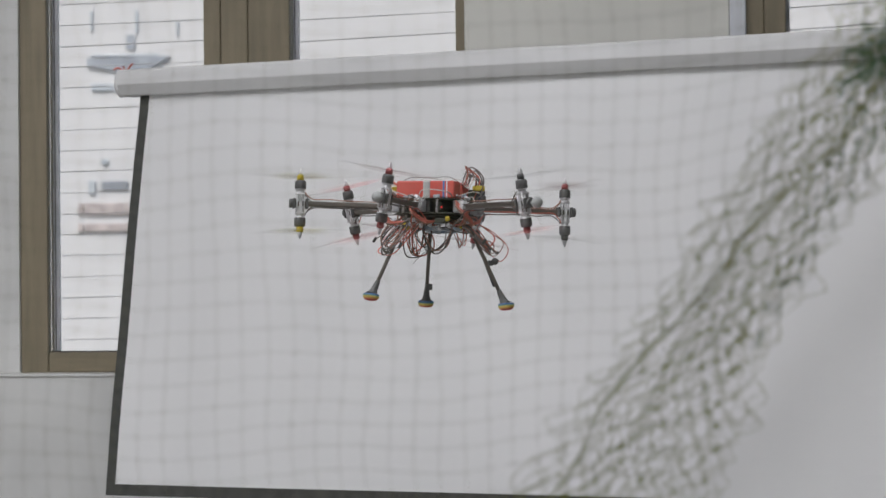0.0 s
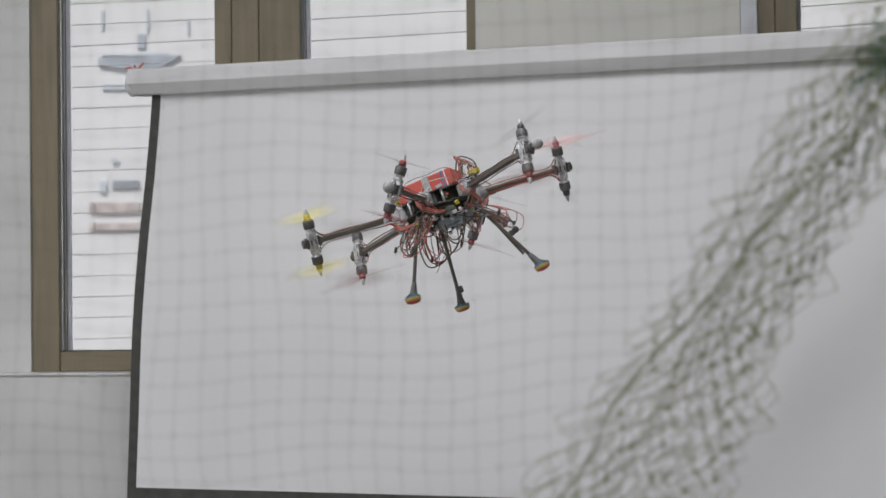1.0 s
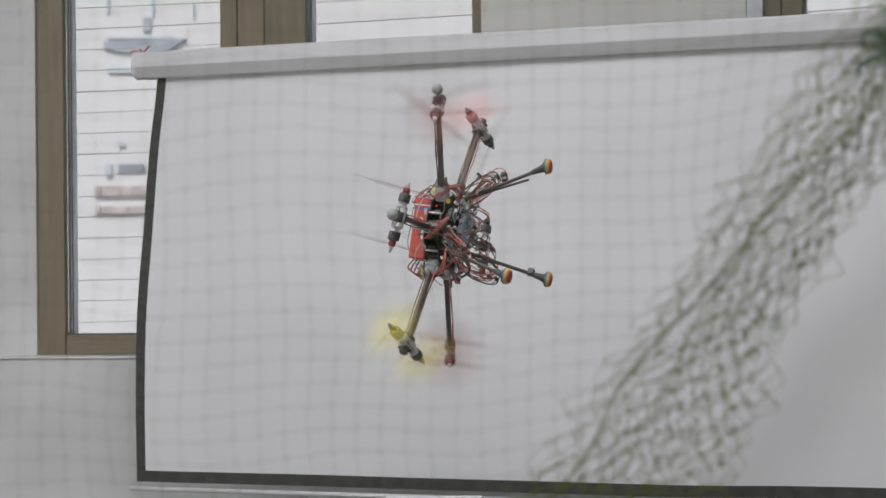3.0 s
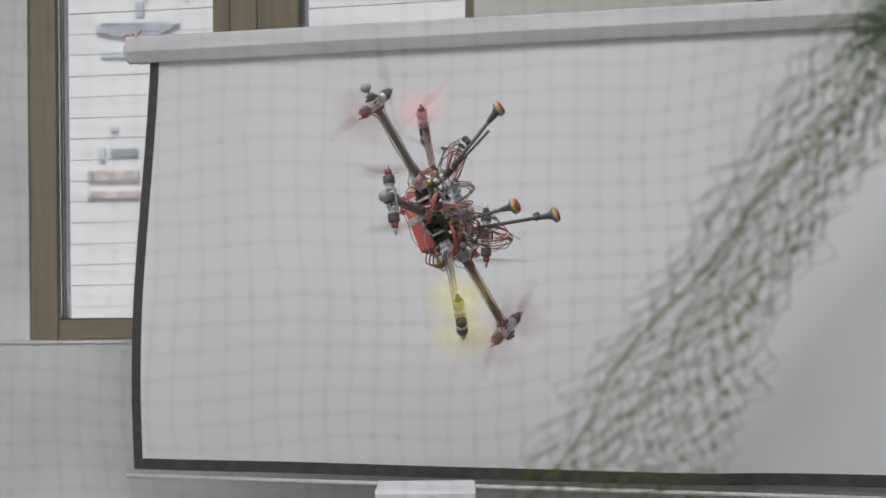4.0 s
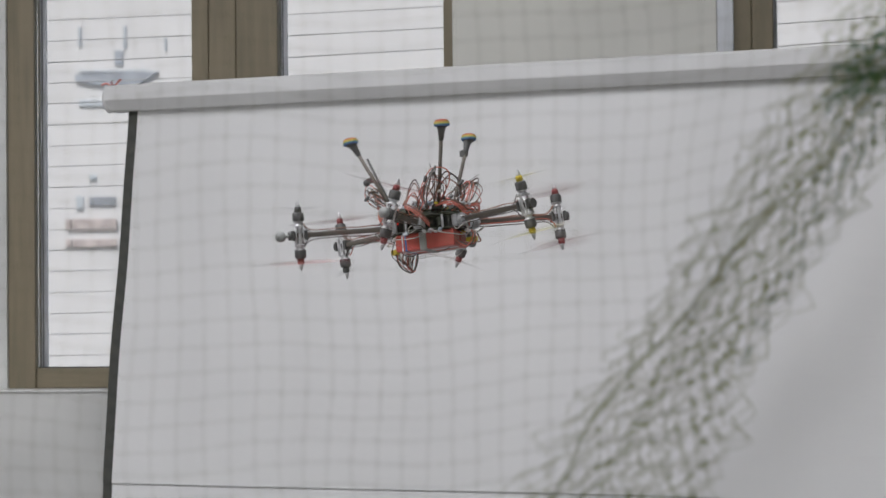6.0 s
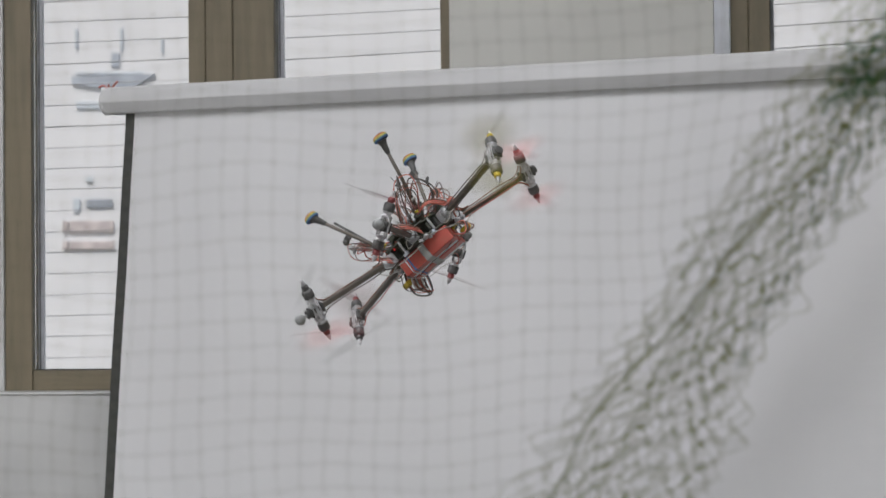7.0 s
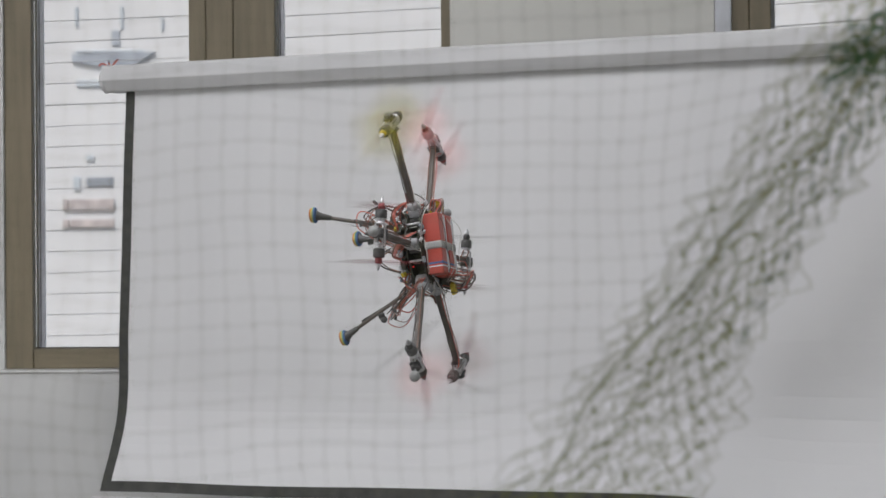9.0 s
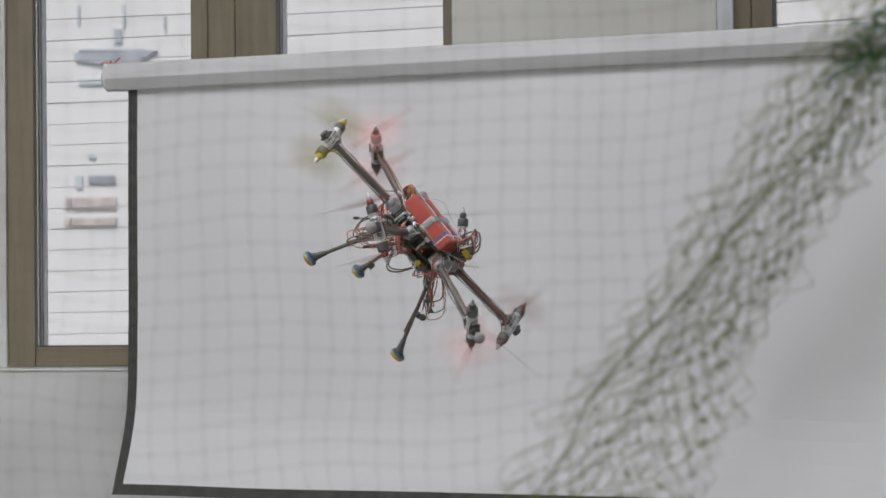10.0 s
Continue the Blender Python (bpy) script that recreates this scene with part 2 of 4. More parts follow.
thing("wall_south", WALL, "plain white plaster wall, unseen, with two assumed window openings", "wall", kind="structure", material=PLASTER, bm=blocks(
    span(X0, X1, Y0 - 0.25, Y0, 0, 1.0), span(X0, X1, Y0 - 0.25, Y0, 2.8, TOP), span(X0, -3.0, Y0 - 0.25, Y0, 1.0, 2.8),
    span(0.0, 0.6, Y0 - 0.25, Y0, 1.0, 2.8), span(3.6, X1, Y0 - 0.25, Y0, 1.0, 2.8)))
thing("wall_west", WALL, "plain white plaster side wall", "wall", kind="structure", material=PLASTER, bm=blocks(span(X0 - 0.25, X0, Y0 - 0.25, 0.3, 0, TOP)))
thing("wall_east", WALL, "plain white plaster side wall", "wall", kind="structure", material=PLASTER, bm=blocks(span(X1, X1 + 0.25, Y0 - 0.25, 0.3, 0, TOP)))
thing("floor", WALL, "grey linoleum floor of the flying hall", "floor", kind="structure", material=FLOOR, bm=blocks(span(X0 - 0.25, X1 + 0.25, Y0 - 0.25, 0.3, -0.2, 0)))
thing("ceiling", WALL, "white painted ceiling", "ceiling", kind="structure", material=CEIL, bm=blocks(span(X0 - 0.25, X1 + 0.25, Y0 - 0.25, 0.3, TOP, TOP + 0.2)))
thing("window_sill", WALL, "thin white painted window sill board", "sill", kind="structure", material=SILL, bm=blocks(
    span(X0 + 0.02, 0.1, -0.158, -0.002, SILL_Z - 0.004, SILL_Z + 0.004, 0.002)))

# added frontal fill: area lamps as daylight in the assumed openings behind the camera
for x in (-1.5, 2.1):
    day = new("back_window_fill", bpy.data.lights.new("back_window_fill", "AREA"))
    day.data.shape, day.data.size, day.data.size_y, day.data.energy = "RECTANGLE", 3.0, 1.8, BACK_POWER
    day.data.color = (0.88, 0.94, 1.0)
    day.matrix_world = WALL @ pose(x, Y0 - 0.1, 1.9, 90, 0, 0)

lamp = thing("ceiling_light", WALL @ pose(-2.7, -4.6, TOP), "long white ceiling light with a lit diffuser", "ceiling light", "ceiling lights")
part("housing", blocks(((0, 0, -0.03), (1.6, 0.3, 0.056), 0.006)), CASE, lamp)
part("diffuser", blocks(((0, 0, -0.064), (1.52, 0.24, 0.01), 0.003)), LAMP, lamp, "glowing opal diffuser")
spots = [(x, y) for y in (-4.6, -3.2) for x in (-2.7, 0.1)]
for x, y in spots:
    if (x, y) != spots[0]:
        copy_thing(lamp, WALL @ pose(x, y, TOP))
    light = new("ceiling_light_glow", bpy.data.lights.new("ceiling_light_glow", "AREA"))
    light.data.shape, light.data.size, light.data.size_y, light.data.energy = "RECTANGLE", 1.5, 0.24, CEILING_POWER
    light.data.color = (0.95, 0.946, 1.0)
    light.matrix_world = WALL @ pose(x, y, TOP - 0.075)

# ---- windows ----


def window(name, dy, posts, cores, sashes, askew):
    """A brown timber window: outer frame, posts, sashes with panes, and open blind slats outside."""
    w = thing(name, WALL, "brown timber window with an open slatted blind outside", "window", kind="structure")
    for a, b in posts:
        part("window_frame", blocks(span(a, b, dy, 0.075, SILL_Z + 0.002, FRAME_TOP, 0.004)), WOOD, w)
    for a, b in cores:
        part("post_core", blocks(span(a + 0.003, b - 0.003, dy + 0.014, 0.07, SILL_Z + 0.004, FRAME_TOP - 0.004)), WOOD, w)
    for (a, b), lean in zip(sashes, askew):
        part("bottom_rail", blocks(span(a + 0.001, b - 0.001, 0.003, 0.072, SILL_Z + 0.002, 1.072, 0.006)), WOOD_ACROSS, w)
        part("gasket", blocks(span(a + 0.002, b - 0.002, 0.03, 0.05, 1.0725, 1.0755)), GASKET, w)
        pane = part("pane", blocks(span(a + 0.001, b - 0.001, 0.036, 0.042, 1.077, FRAME_TOP)), PANE, w)
        pane.visible_shadow = False
        part("guide_rail", blocks(span(a - 0.012, a + 0.0155, 0.09, 0.104, 1.0, FRAME_TOP, 0.002)), JAMB, w, "white blind guide rail, coloured bluish for the sky light on it")
        part("guide_seal", blocks(span(a + 0.0005, a + 0.003, 0.086, 0.089, 1.0, FRAME_TOP)), GASKET, w)
        slat = blocks(((0, 0, 0), (b - a + 0.04, 0.008, 0.0022), 0.0))
        me = mesh_of("slat", slat, ALU)
        z = 1.115
        k = 0
        while z < FRAME_TOP - 0.03:
            part("slat", me, ALU, w, at=pose((a + b) / 2, 0.2, z, 4 * math.sin(k * 2.1), -lean + 0.25 * math.sin(k * 1.7), 0))
            z += 0.0745
            k += 1
    return w


window("window_1", 0.0, [(-1.479, -1.382), (-0.822, -0.763), (-0.761, -0.667), (-0.665, -0.521), (0.052, 0.149)],
       [(-0.822, -0.521)], [(-1.382, -0.822), (-0.521, 0.052)], (0.9, 1.6))
window("window_2", -0.12, [(1.027, 1.085), (1.087, 1.156), (1.75, 1.87), (2.5, 2.598)], [(1.027, 1.156)], [(1.156, 1.75), (1.87, 2.5)], (2.6, 2.6))

# ---- outside ----
thing("ground", pose(0, 0, -3.4), "pale gravel ground round the building", "ground", kind="structure", material=GRASS, bm=blocks(((0, 300, -0.1), (1200, 1200, 0.2), 0)))


def pale_house():
    """The white house across the yard."""
    h = thing("white_house", pose(0, 62, -3.3), "pale white rendered house seen through the blinds", "house")
    part("wall", blocks(((0, 5, 7.1), (60, 10, 14.2), 0)), RENDER_WHITE, h)
    part("roof", blocks(((0, 5, 14.4), (61, 11, 0.4), 0.05)), SLATE, h)
    s = 62 / 4033.0

    def at(px, py):
        return (px - 784) * s, (525 - py) * s + 1.25 + 3.3
    for x0, x1, y0, y1, m in ((158, 305, 97, 118, SLATE),):
        a, b = at(x0, y1), at(x1, y0)
        bm = bmesh.new()
        vs = [(a[0], b[1]), (b[0], b[1] + 0.05), (a[0] + 1.6, a[1] - 0.05), (a[0] + 0.75, a[1]), (a[0], a[1] + 0.13)]
        for y in (-0.12, 0.0):
            bm.faces.new([bm.verts.new((u, y, v)) for u, v in vs])
        bm.verts.ensure_lookup_table()
        for i in range(5):
            j = (i + 1) % 5
            bm.faces.new((bm.verts[i], bm.verts[j], bm.verts[5 + j], bm.verts[5 + i]))
        part("balcony", bm, m, h, "blue-grey balcony slab")
    for px, py, w, v, m in ((235, 68, 14, 26, SLATE), (225, 92, 120, 5, PALE_GLASS), (166, 30, 5, 34, PALE_GLASS), (246, 32, 5, 40, PALE_GLASS), (318, 45, 4, 24, PALE_GLASS),
                            (195, 148, 60, 12, PALE_GLASS), (188, 280, 12, 9, PALE_GLASS), (205, 322, 46, 15, SLATE), (165, 325, 12, 24, PALE_GLASS)):
        x, z = at(px, py)
        part("window", blocks(((x, -0.02, z), (w * s, 0.12, v * s), 0.01)), m, h)
    for py in (363, 396):
        for px, w in ((145, 9), (191, 78)):
            x, z = at(px, py)
            part("shutter", blocks(((x, -0.03, z), (w * s, 0.14, 20 * s if py == 363 else 14 * s), 0.01)), SHUTTER, h)


pale_house()

# ---- the projection screen ----
CASE_Z, FAB_TOP, FAB_LEN, FAB_L, FAB_R = 1.9425, 1.940, 1.314, -1.041, 1.75
STRIPS = 24
screen = thing("projection_screen", SCREEN, "white roll-down projection screen with black borders, hanging slightly billowed", "projection screen")
bm = bmesh.new()
prof = [(0.036, 0.0405), (0.042, 0.034), (0.042, -0.036), (0.036, -0.0405), (-0.030, -0.0405), (-0.034, -0.038), (-0.0605, -0.009), (-0.062, -0.005), (-0.062, 0.033), (-0.060, 0.038), (-0.055, 0.0405)]
ends = [[bm.verts.new((x, p, CASE_Z + q)) for p, q in prof] for x in (-1.095, 1.80)]
for i in range(len(prof)):
    j = (i + 1) % len(prof)
    bm.faces.new((ends[0][i], ends[0][j], ends[1][j], ends[1][i]))
bm.faces.new(ends[0]), bm.faces.new(ends[1])
part("case", bm, CASE, screen, "white metal roller case")
bm = bmesh.new()
lathe(bm, [(0.036, 0), (0.043, 0.006), (0.043, 0.02)], 20, pose(-1.113, -0.012, CASE_Z - 0.001, 0, 90, 0))
part("end_cap", bm, CASE, screen)
bm = bmesh.new()
for k in range(3):
    tube(bm, smooth_line([(-1.10 + 0.006 * k, -0.01, CASE_Z + 0.040), (-1.115 + 0.02 * k, -0.015, CASE_Z + 0.052), (-1.13 + 0.035 * k, -0.02, CASE_Z + 0.046 + 0.008 * k)], 4), 0.003, 5)
part("tag", bm, WIRE_RED, screen, "small red tie on the case end")
strips = []
h = FAB_LEN / STRIPS


def billow(x, z):
    """How far the cloth stands off its hanging line: shallow waves, and a slanting crease towards the lower corner."""
    past = (x - 0.89) * 0.797 - (z - 0.805) * 0.603
    crease = 0.027 * (1 + math.tanh((past - 0.10) / 0.09))
    ease = min(1.0, max(0.0, (FAB_TOP - z) / 0.25)) * min(1.0, max(0.0, (x - FAB_L) / 0.25))
    return crease + ease * (0.007 * math.sin(3.6 * x + 4.4 * z) + 0.004 * math.sin(7.0 * x - 3.2 * z + 1.0))


COLUMNS = [FAB_L, FAB_L + 0.033] + [FAB_L + 0.033 + (FAB_R - FAB_L - 0.066) * k / 40 for k in range(1, 40)] + [FAB_R - 0.033, FAB_R]
for i in range(STRIPS):
    bm = bmesh.new()
    middle = FAB_TOP - h * (i + 0.5)
    levels = [-h / 2 - 0.006, 0.0, h / 2 + 0.006] if i < STRIPS - 1 else [-h / 2, -h / 2 + 0.035, h / 2 + 0.006]
    for face_y in (0.0, 0.0006):
        step = face_y + (0.00025 if i % 2 else 0.0)
        rows = [[bm.verts.new((x, billow(x, middle + z) + step, z)) for x in COLUMNS] for z in levels]
        for k, (under, over) in enumerate(zip(rows, rows[1:])):
            for j in range(len(COLUMNS) - 1):
                f = bm.faces.new((under[j], under[j + 1], over[j + 1], over[j]))
                f.smooth = True
                f.material_index = 1 if j in (0, len(COLUMNS) - 2) or (i == STRIPS - 1 and k == 0) else 0
    strips.append(part("fabric", bm, [FABRIC, BORDER], screen))
bm = bmesh.new()
rod(bm, (FAB_L - 0.025, 0, 0), (FAB_R + 0.03, 0, 0), 0.007, n=12)
weight_bar = part("weight_bar", bm, CASE, screen, "white metal weight bar")

# how far the left edge has swung out, down the cloth, at each time (share of the height, metres)
SWING = [(0, (0, .05, .10, .145, .195, .235)), (0.5, (0, .05, .10, .14, .18, .215)), (1, (0, .04, .095, .135, .155, .175)), (1.5, (0, .03, .06, .085, .11, .14)),
         (2, (0, .02, .04, .06, .075, .11)), (2.2, (0, .016, .026, .03, .036, .085)), (3.3, (0, .065, .115, .165, .18, .165)), (3.5, (0, .045, .09, .14, .165, .15)),
         (4, (0, .035, .08, .12, .135, .125)), (4.2, (0, .022, .04, .06, .07, .12)), (4.5, (0, .005, .015, .025, .04, .115)), (5, (0, -.01, -.012, -.004, .02, .115)),
         (5.5, (0, .012, .02, .04, .07, .15)), (5.7, (0, .025, .05, .09, .12, .16)), (6.8, (0, .045, .09, .145, .18, .21)), (7, (0, .03, .06, .095, .125, .155)),
         (7.5, (0, .005, .015, .04, .09, .155)), (8, (0, .005, .015, .03, .06, .14)), (8.5, (0, .02, .035, .05, .075, .16)), (9, (0, .02, .035, .055, .07, .18)),
         (9.5, (0, .015, .025, .04, .06, .15)), (10, (0, .005, .008, .012, .03, .12))]


def swing_line(values):
    """Nodes (y, z) of the hanging cloth, of constant length."""
    nodes = [(0.0, FAB_TOP - 0.18 * max(0.0, 0.235 - values[-1]))]
    for i in range(1, STRIPS + 1):
        s = i / STRIPS * (len(values) - 1)
        k = min(int(s), len(values) - 2)
        f = s - k
        p = [values[max(j, 0)] if j < len(values) else 2 * values[-1] - values[-2] for j in range(k - 1, k + 3)]
        y = -0.5 * (2 * p[1] + (p[2] - p[0]) * f + (2 * p[0] - 5 * p[1] + 4 * p[2] - p[3]) * f * f + (3 * p[1] - p[0] - 3 * p[2] + p[3]) * f ** 3)
        dy = y - nodes[-1][0]
        nodes.append((y, nodes[-1][1] - math.sqrt(max(h * h - dy * dy, 1e-6))))
    return nodes


# ---- things under the window ----


def pedestal(at, w, hgt, d):
    p = thing("drawer_cabinet", at, "white melamine drawer cabinet standing on the floor by the screen", "cabinet")
    part("body", blocks(((0, d / 2, hgt / 2), (w, d, hgt), 0.003)), WHITE_MELAMINE, p)
    for k in range(3):
        q = part("drawer", blocks(((0, -0.009, hgt * (k + 0.5) / 3), (w - 0.006, 0.016, hgt / 3 - 0.006), 0.002)), WHITE_MELAMINE, p)
        part("handle", blocks(((0, -0.025, hgt * (k + 0.8) / 3), (0.12, 0.012, 0.008), 0.002)), STEEL, q)


pedestal(pose(-0.076, 5.9, 0), 0.263, 0.662, 0.30)
pedestal(WALL @ pose(1.36, -0.60, 0), 0.70, 0.55, 0.42)

# ---- the safety net ----
NETP = pose(0, 1.7, 1.25, 0, 0, -5)
NEAR = 1.7 / 6.1
rng = random.Random(4)


def bunch_axis(v):
    """Middle and half width of the gathered net at height v."""
    left = float(np.interp(v, (0.4, 0.73, 1.11, 1.32, 1.475, 1.67, 1.82, 1.93, 2.3), (0.02, 0.26, 0.55, 0.71, 0.79, 0.92, 1.0, 1.09, 1.28)))
    right = float(np.interp(v, (0.4, 0.73, 1.11, 1.53, 1.93, 2.3), (0.70, 0.77, 0.89, 1.17, 1.42, 1.6)))
    return (left + right) / 2, (right - left) / 2


def net_point(u, v):
    """A knot of the hanging net: u columns, v rows, gathered towards its right edge."""
    x, z = -2.6 + u * 0.0665, 0.30 + v * 0.0672
    mid, half = bunch_axis(z)
    edge = mid - half * 0.5
    if x > edge:
        x = edge + (x - edge) * 0.25
    pull = max(0.0, 1 - abs(x - mid) / 0.8)
    x += 0.05 * pull * pull * math.sin(z * 3.0)
    z += 0.10 * pull * pull
    n1 = noise.noise_vector((x * 2.2, z * 2.2, 1.7)) * 0.026
    n2 = noise.noise_vector((u * 0.9, v * 0.9, 7.1)) * 0.006
    sag = 0.010 * math.sin(u * 0.55 + v * 0.17)
    return Vector((x + n1.x + n2.x + 0.006 * math.sin(v * 0.6), -0.10 * max(0.0, x + 0.2) ** 2 + 2.5 * n1.y, z + n1.z + n2.z + sag))


def hang(name, at, me, label, category="safety net"):
    ob = new(name, me)
    ob.matrix_basis = at
    return tagged(ob, label, category, "", "stuff")


def shrunk(p, s):
    return p[0] * s, p[1] * s, (p[2] - 1.25) * s


LEFT, COLS, LOW, HIGH = -24, 58, -52, 156
grid = {(u, v): shrunk(net_point(u, v), NEAR) for u in range(LEFT, COLS) for v in range(LOW, HIGH + 1)}
lines = [smooth_line([grid[u, v] for v in range(LOW, HIGH + 1)], 2) for u in range(LEFT, COLS)]
lines += [smooth_line([grid[u, v] for u in range(LEFT, COLS)], 2) for v in range(LOW, HIGH + 1)]
net = hang("safety_net", NETP, cord_mesh("safety_net", lines, 0.00013, NET), "olive knotted safety net hung in front of the flight space")
tagged(part("knots", knot_mesh("knots", [(p, 0.0010) for (u, v), p in grid.items() if u > -4 and -2 < v < 34], NET), None, net), kind="stuff")
thing("net_rail", NETP @ pose(0, 0, TOP - 1.25 - 0.02), "thin grey steel rail that carries the net below the ceiling", "rail", bm=blocks(((0.0, -0.02, 0), (2.4, 0.03, 0.04), 0.004)), material=STEEL)

# the gathered edge: folds of the same net pressed together, hanging just behind it
BUNCHP = pose(0, 1.76, 1.25, 0, 0, -5)
CLOSE = 1.76 / 6.1
SHIFT = -0.047
LEVELS = [-2.95 + 0.09 * k for k in range(38)] + [0.45 + 0.036 * k for k in range(51)] + [2.30 + 0.09 * k for k in range(88)]
lines, green, fringe, dots, green_dots = [], [], [], [], []
for fold, NU in enumerate((16, 12, 10)):
    seed = fold * 3.7
    jit = random.Random(20 + fold)
    NV = len(LEVELS)
    gap = 2.0 / (NU - 1)
    pts = {}
    for u in range(NU):
        for v, level in enumerate(LEVELS):
            # the meshes hang along the slant of the bundle: knots pair up with one neighbour, then with the other
            f = u * gap - 1
            z = level - 0.15 * f
            mid, half = bunch_axis(z)
            f = 0.8 * f + 0.2 * f * abs(f) + 0.06 * math.sin(seed * 2 + z * 3.1)
            f += gap * (0.45 if (u + v) % 2 else -0.45)
            nv = noise.noise_vector((u * 0.5 + seed, z * 3.5, seed))
            p = Vector((mid + SHIFT + half * f + 0.030 * nv.x + jit.gauss(0, 0.006), 0.10 * nv.y - 0.03, z + 0.05 * nv.z + jit.gauss(0, 0.007)))
            pts[u, v] = shrunk(p, CLOSE)
    strong = range(2, NU - 2)
    for u in range(NU):
        thin = u not in strong or fold
        (fringe if thin else lines).append(smooth_line([pts[u, v] for v in range(NV)], 2))
        for v in range(NV):
            if (u + v) % 2 and u + 1 < NU:
                a, c = Vector(pts[u, v]), Vector(pts[u + 1, v])
                high = LEVELS[v] + 0.5 * (u * gap - 1) > 1.66 and jit.random() < 0.8
                if high:
                    green.append([a, a.lerp(c, 0.5) + Vector((0, 0, 0.002)), c])
                if jit.random() < (0.3 if u not in strong else 0.85):
                    size = jit.choice((0.0011, 0.0015, 0.0020, 0.0027)) * (0.8 if thin else 1.0)
                    (green_dots if high else dots).append((tuple(a.lerp(c, 0.5)), size))
    # stray meshes that hang off both sides
    for v in range(0, NV - 2):
        for side, base in ((-1, 0), (1, NU - 1)):
            if jit.random() < 0.12:
                a, c = Vector(pts[base, v]), Vector(pts[base, v + 2])
                out = (a + c) / 2 + Vector((side * jit.uniform(0.007, 0.022), jit.uniform(-0.01, 0.01), jit.uniform(-0.006, 0.004)))
                fringe.append(smooth_line([a, out, c], 4))
                if jit.random() < 0.4:
                    dots.append((tuple(out), 0.0012))
bunch = hang("gathered_net", BUNCHP, cord_mesh("gathered_net", lines, 0.00048, BUNCH), "olive safety net gathered into a slanting bundle")
tagged(part("upper_mesh", cord_mesh("upper_mesh", green, 0.0006, NET_GREEN), None, bunch, "dark green gathered upper part"), kind="stuff")
tagged(part("loose_edge", cord_mesh("loose_edge", fringe, 0.00028, BUNCH), None, bunch, "thin loose meshes along the bundle"), kind="stuff")
tagged(part("knots", knot_mesh("knots", dots, BUNCH), None, bunch), kind="stuff")
tagged(part("green_knots", knot_mesh("green_knots", green_dots, NET_GREEN), None, bunch), kind="stuff")
rope = []
for k in range(48):
    z = -2.9 + k * 0.12
    mid, half = bunch_axis(z)
    rope.append(shrunk((mid + SHIFT - half * (0.74 - 1.6 * min(0.6, max(0, z - 1.15))) + 0.014 * math.sin(k * 1.9) + 0.008 * math.sin(k * 4.7), -0.08, z), CLOSE))
twist = [Vector(p) for p in smooth_line(rope, 6)]
yarns = [[p + Vector((0.0014 * math.cos(k * 1.1 + turn), 0.0014 * math.sin(k * 1.1 + turn), 0)) for k, p in enumerate(twist)] for turn in (0.0, math.pi)]
edge_rope = hang("net_rope", BUNCHP, cord_mesh("net_rope", yarns, 0.00052, BUNCH), "twisted olive edge rope of the gathered net", "rope")
tagged(part("knots", knot_mesh("knots", [(tuple(p), rng.uniform(0.0016, 0.0028)) for k, p in enumerate(twist) if rng.random() < 0.3], NET), None, edge_rope), kind="stuff")

# green cord wound round the bundle where it is tied up
coils = []
for k in range(17):
    zc, turn = 1.79 + 0.011 * k + rng.gauss(0, 0.012), rng.uniform(0, math.tau)
    mid, half = bunch_axis(zc)
    wide = rng.uniform(0.08, 0.19)
    coils.append([shrunk((mid + 0.02 + wide * math.cos(turn + a * 0.42) + 0.01 * math.sin(a * 1.7 + k), -0.06 - 0.09 * math.sin(turn + a * 0.42), zc + 0.03 * math.sin(a * 0.8 + k) + 0.02 * math.cos(turn + a * 0.42)), CLOSE) for a in range(14)])
tagged(part("tie_cord", cord_mesh("tie_cord", coils, 0.00062, NET_GREEN), None, bunch, "dark green cord wound round the bundle"), kind="stuff")

# ---- the drone ----
R_HUB = 0.30
ARMS = {"E": 0, "F": 60, "B": 120, "A": 180, "C": 240, "D": 300}
PROPS = {"A": ("yellow", "yellow"), "B": ("red", "red"), "C": ("red", "red"), "D": ("grey", "red"), "E": ("red", "grey"), "F": ("grey", "red")}
HUB_PAINT = {"red": RED, "yellow": YELLOW, "grey": DARK}
drone = thing("hexacopter_drone", Matrix(), "six-armed drone with tilting twin rotors, red batteries and loose wiring", "drone")
drone_parts = {}


def blade_mesh(color):
    bm = bmesh.new()
    for s in (1, -1):
        rows = []
        for k in range(9):
            f = k / 8
            r = 0.008 + 0.112 * f
            wdt = 0.004 + 0.007 * math.sin(math.pi * min(1, f * 1.15 + 0.12)) if f < 0.97 else 0.004
            tw = radians(26 - 18 * f)
            rows.append([Vector((s * r, s * o * wdt * math.cos(tw), o * wdt * math.sin(tw) + 0.004 * f + 0.0012 * (1 - abs(o)))) for o in (-1, 0, 1)])
        vs = [[bm.verts.new(p) for p in row] for row in rows]
        for a, b in zip(vs, vs[1:]):
            for i in range(2):
                f = bm.faces.new((a[i], a[i + 1], b[i + 1], b[i]))
                f.smooth = True
    return mesh_of("blade", bm, SPIN[color][1])


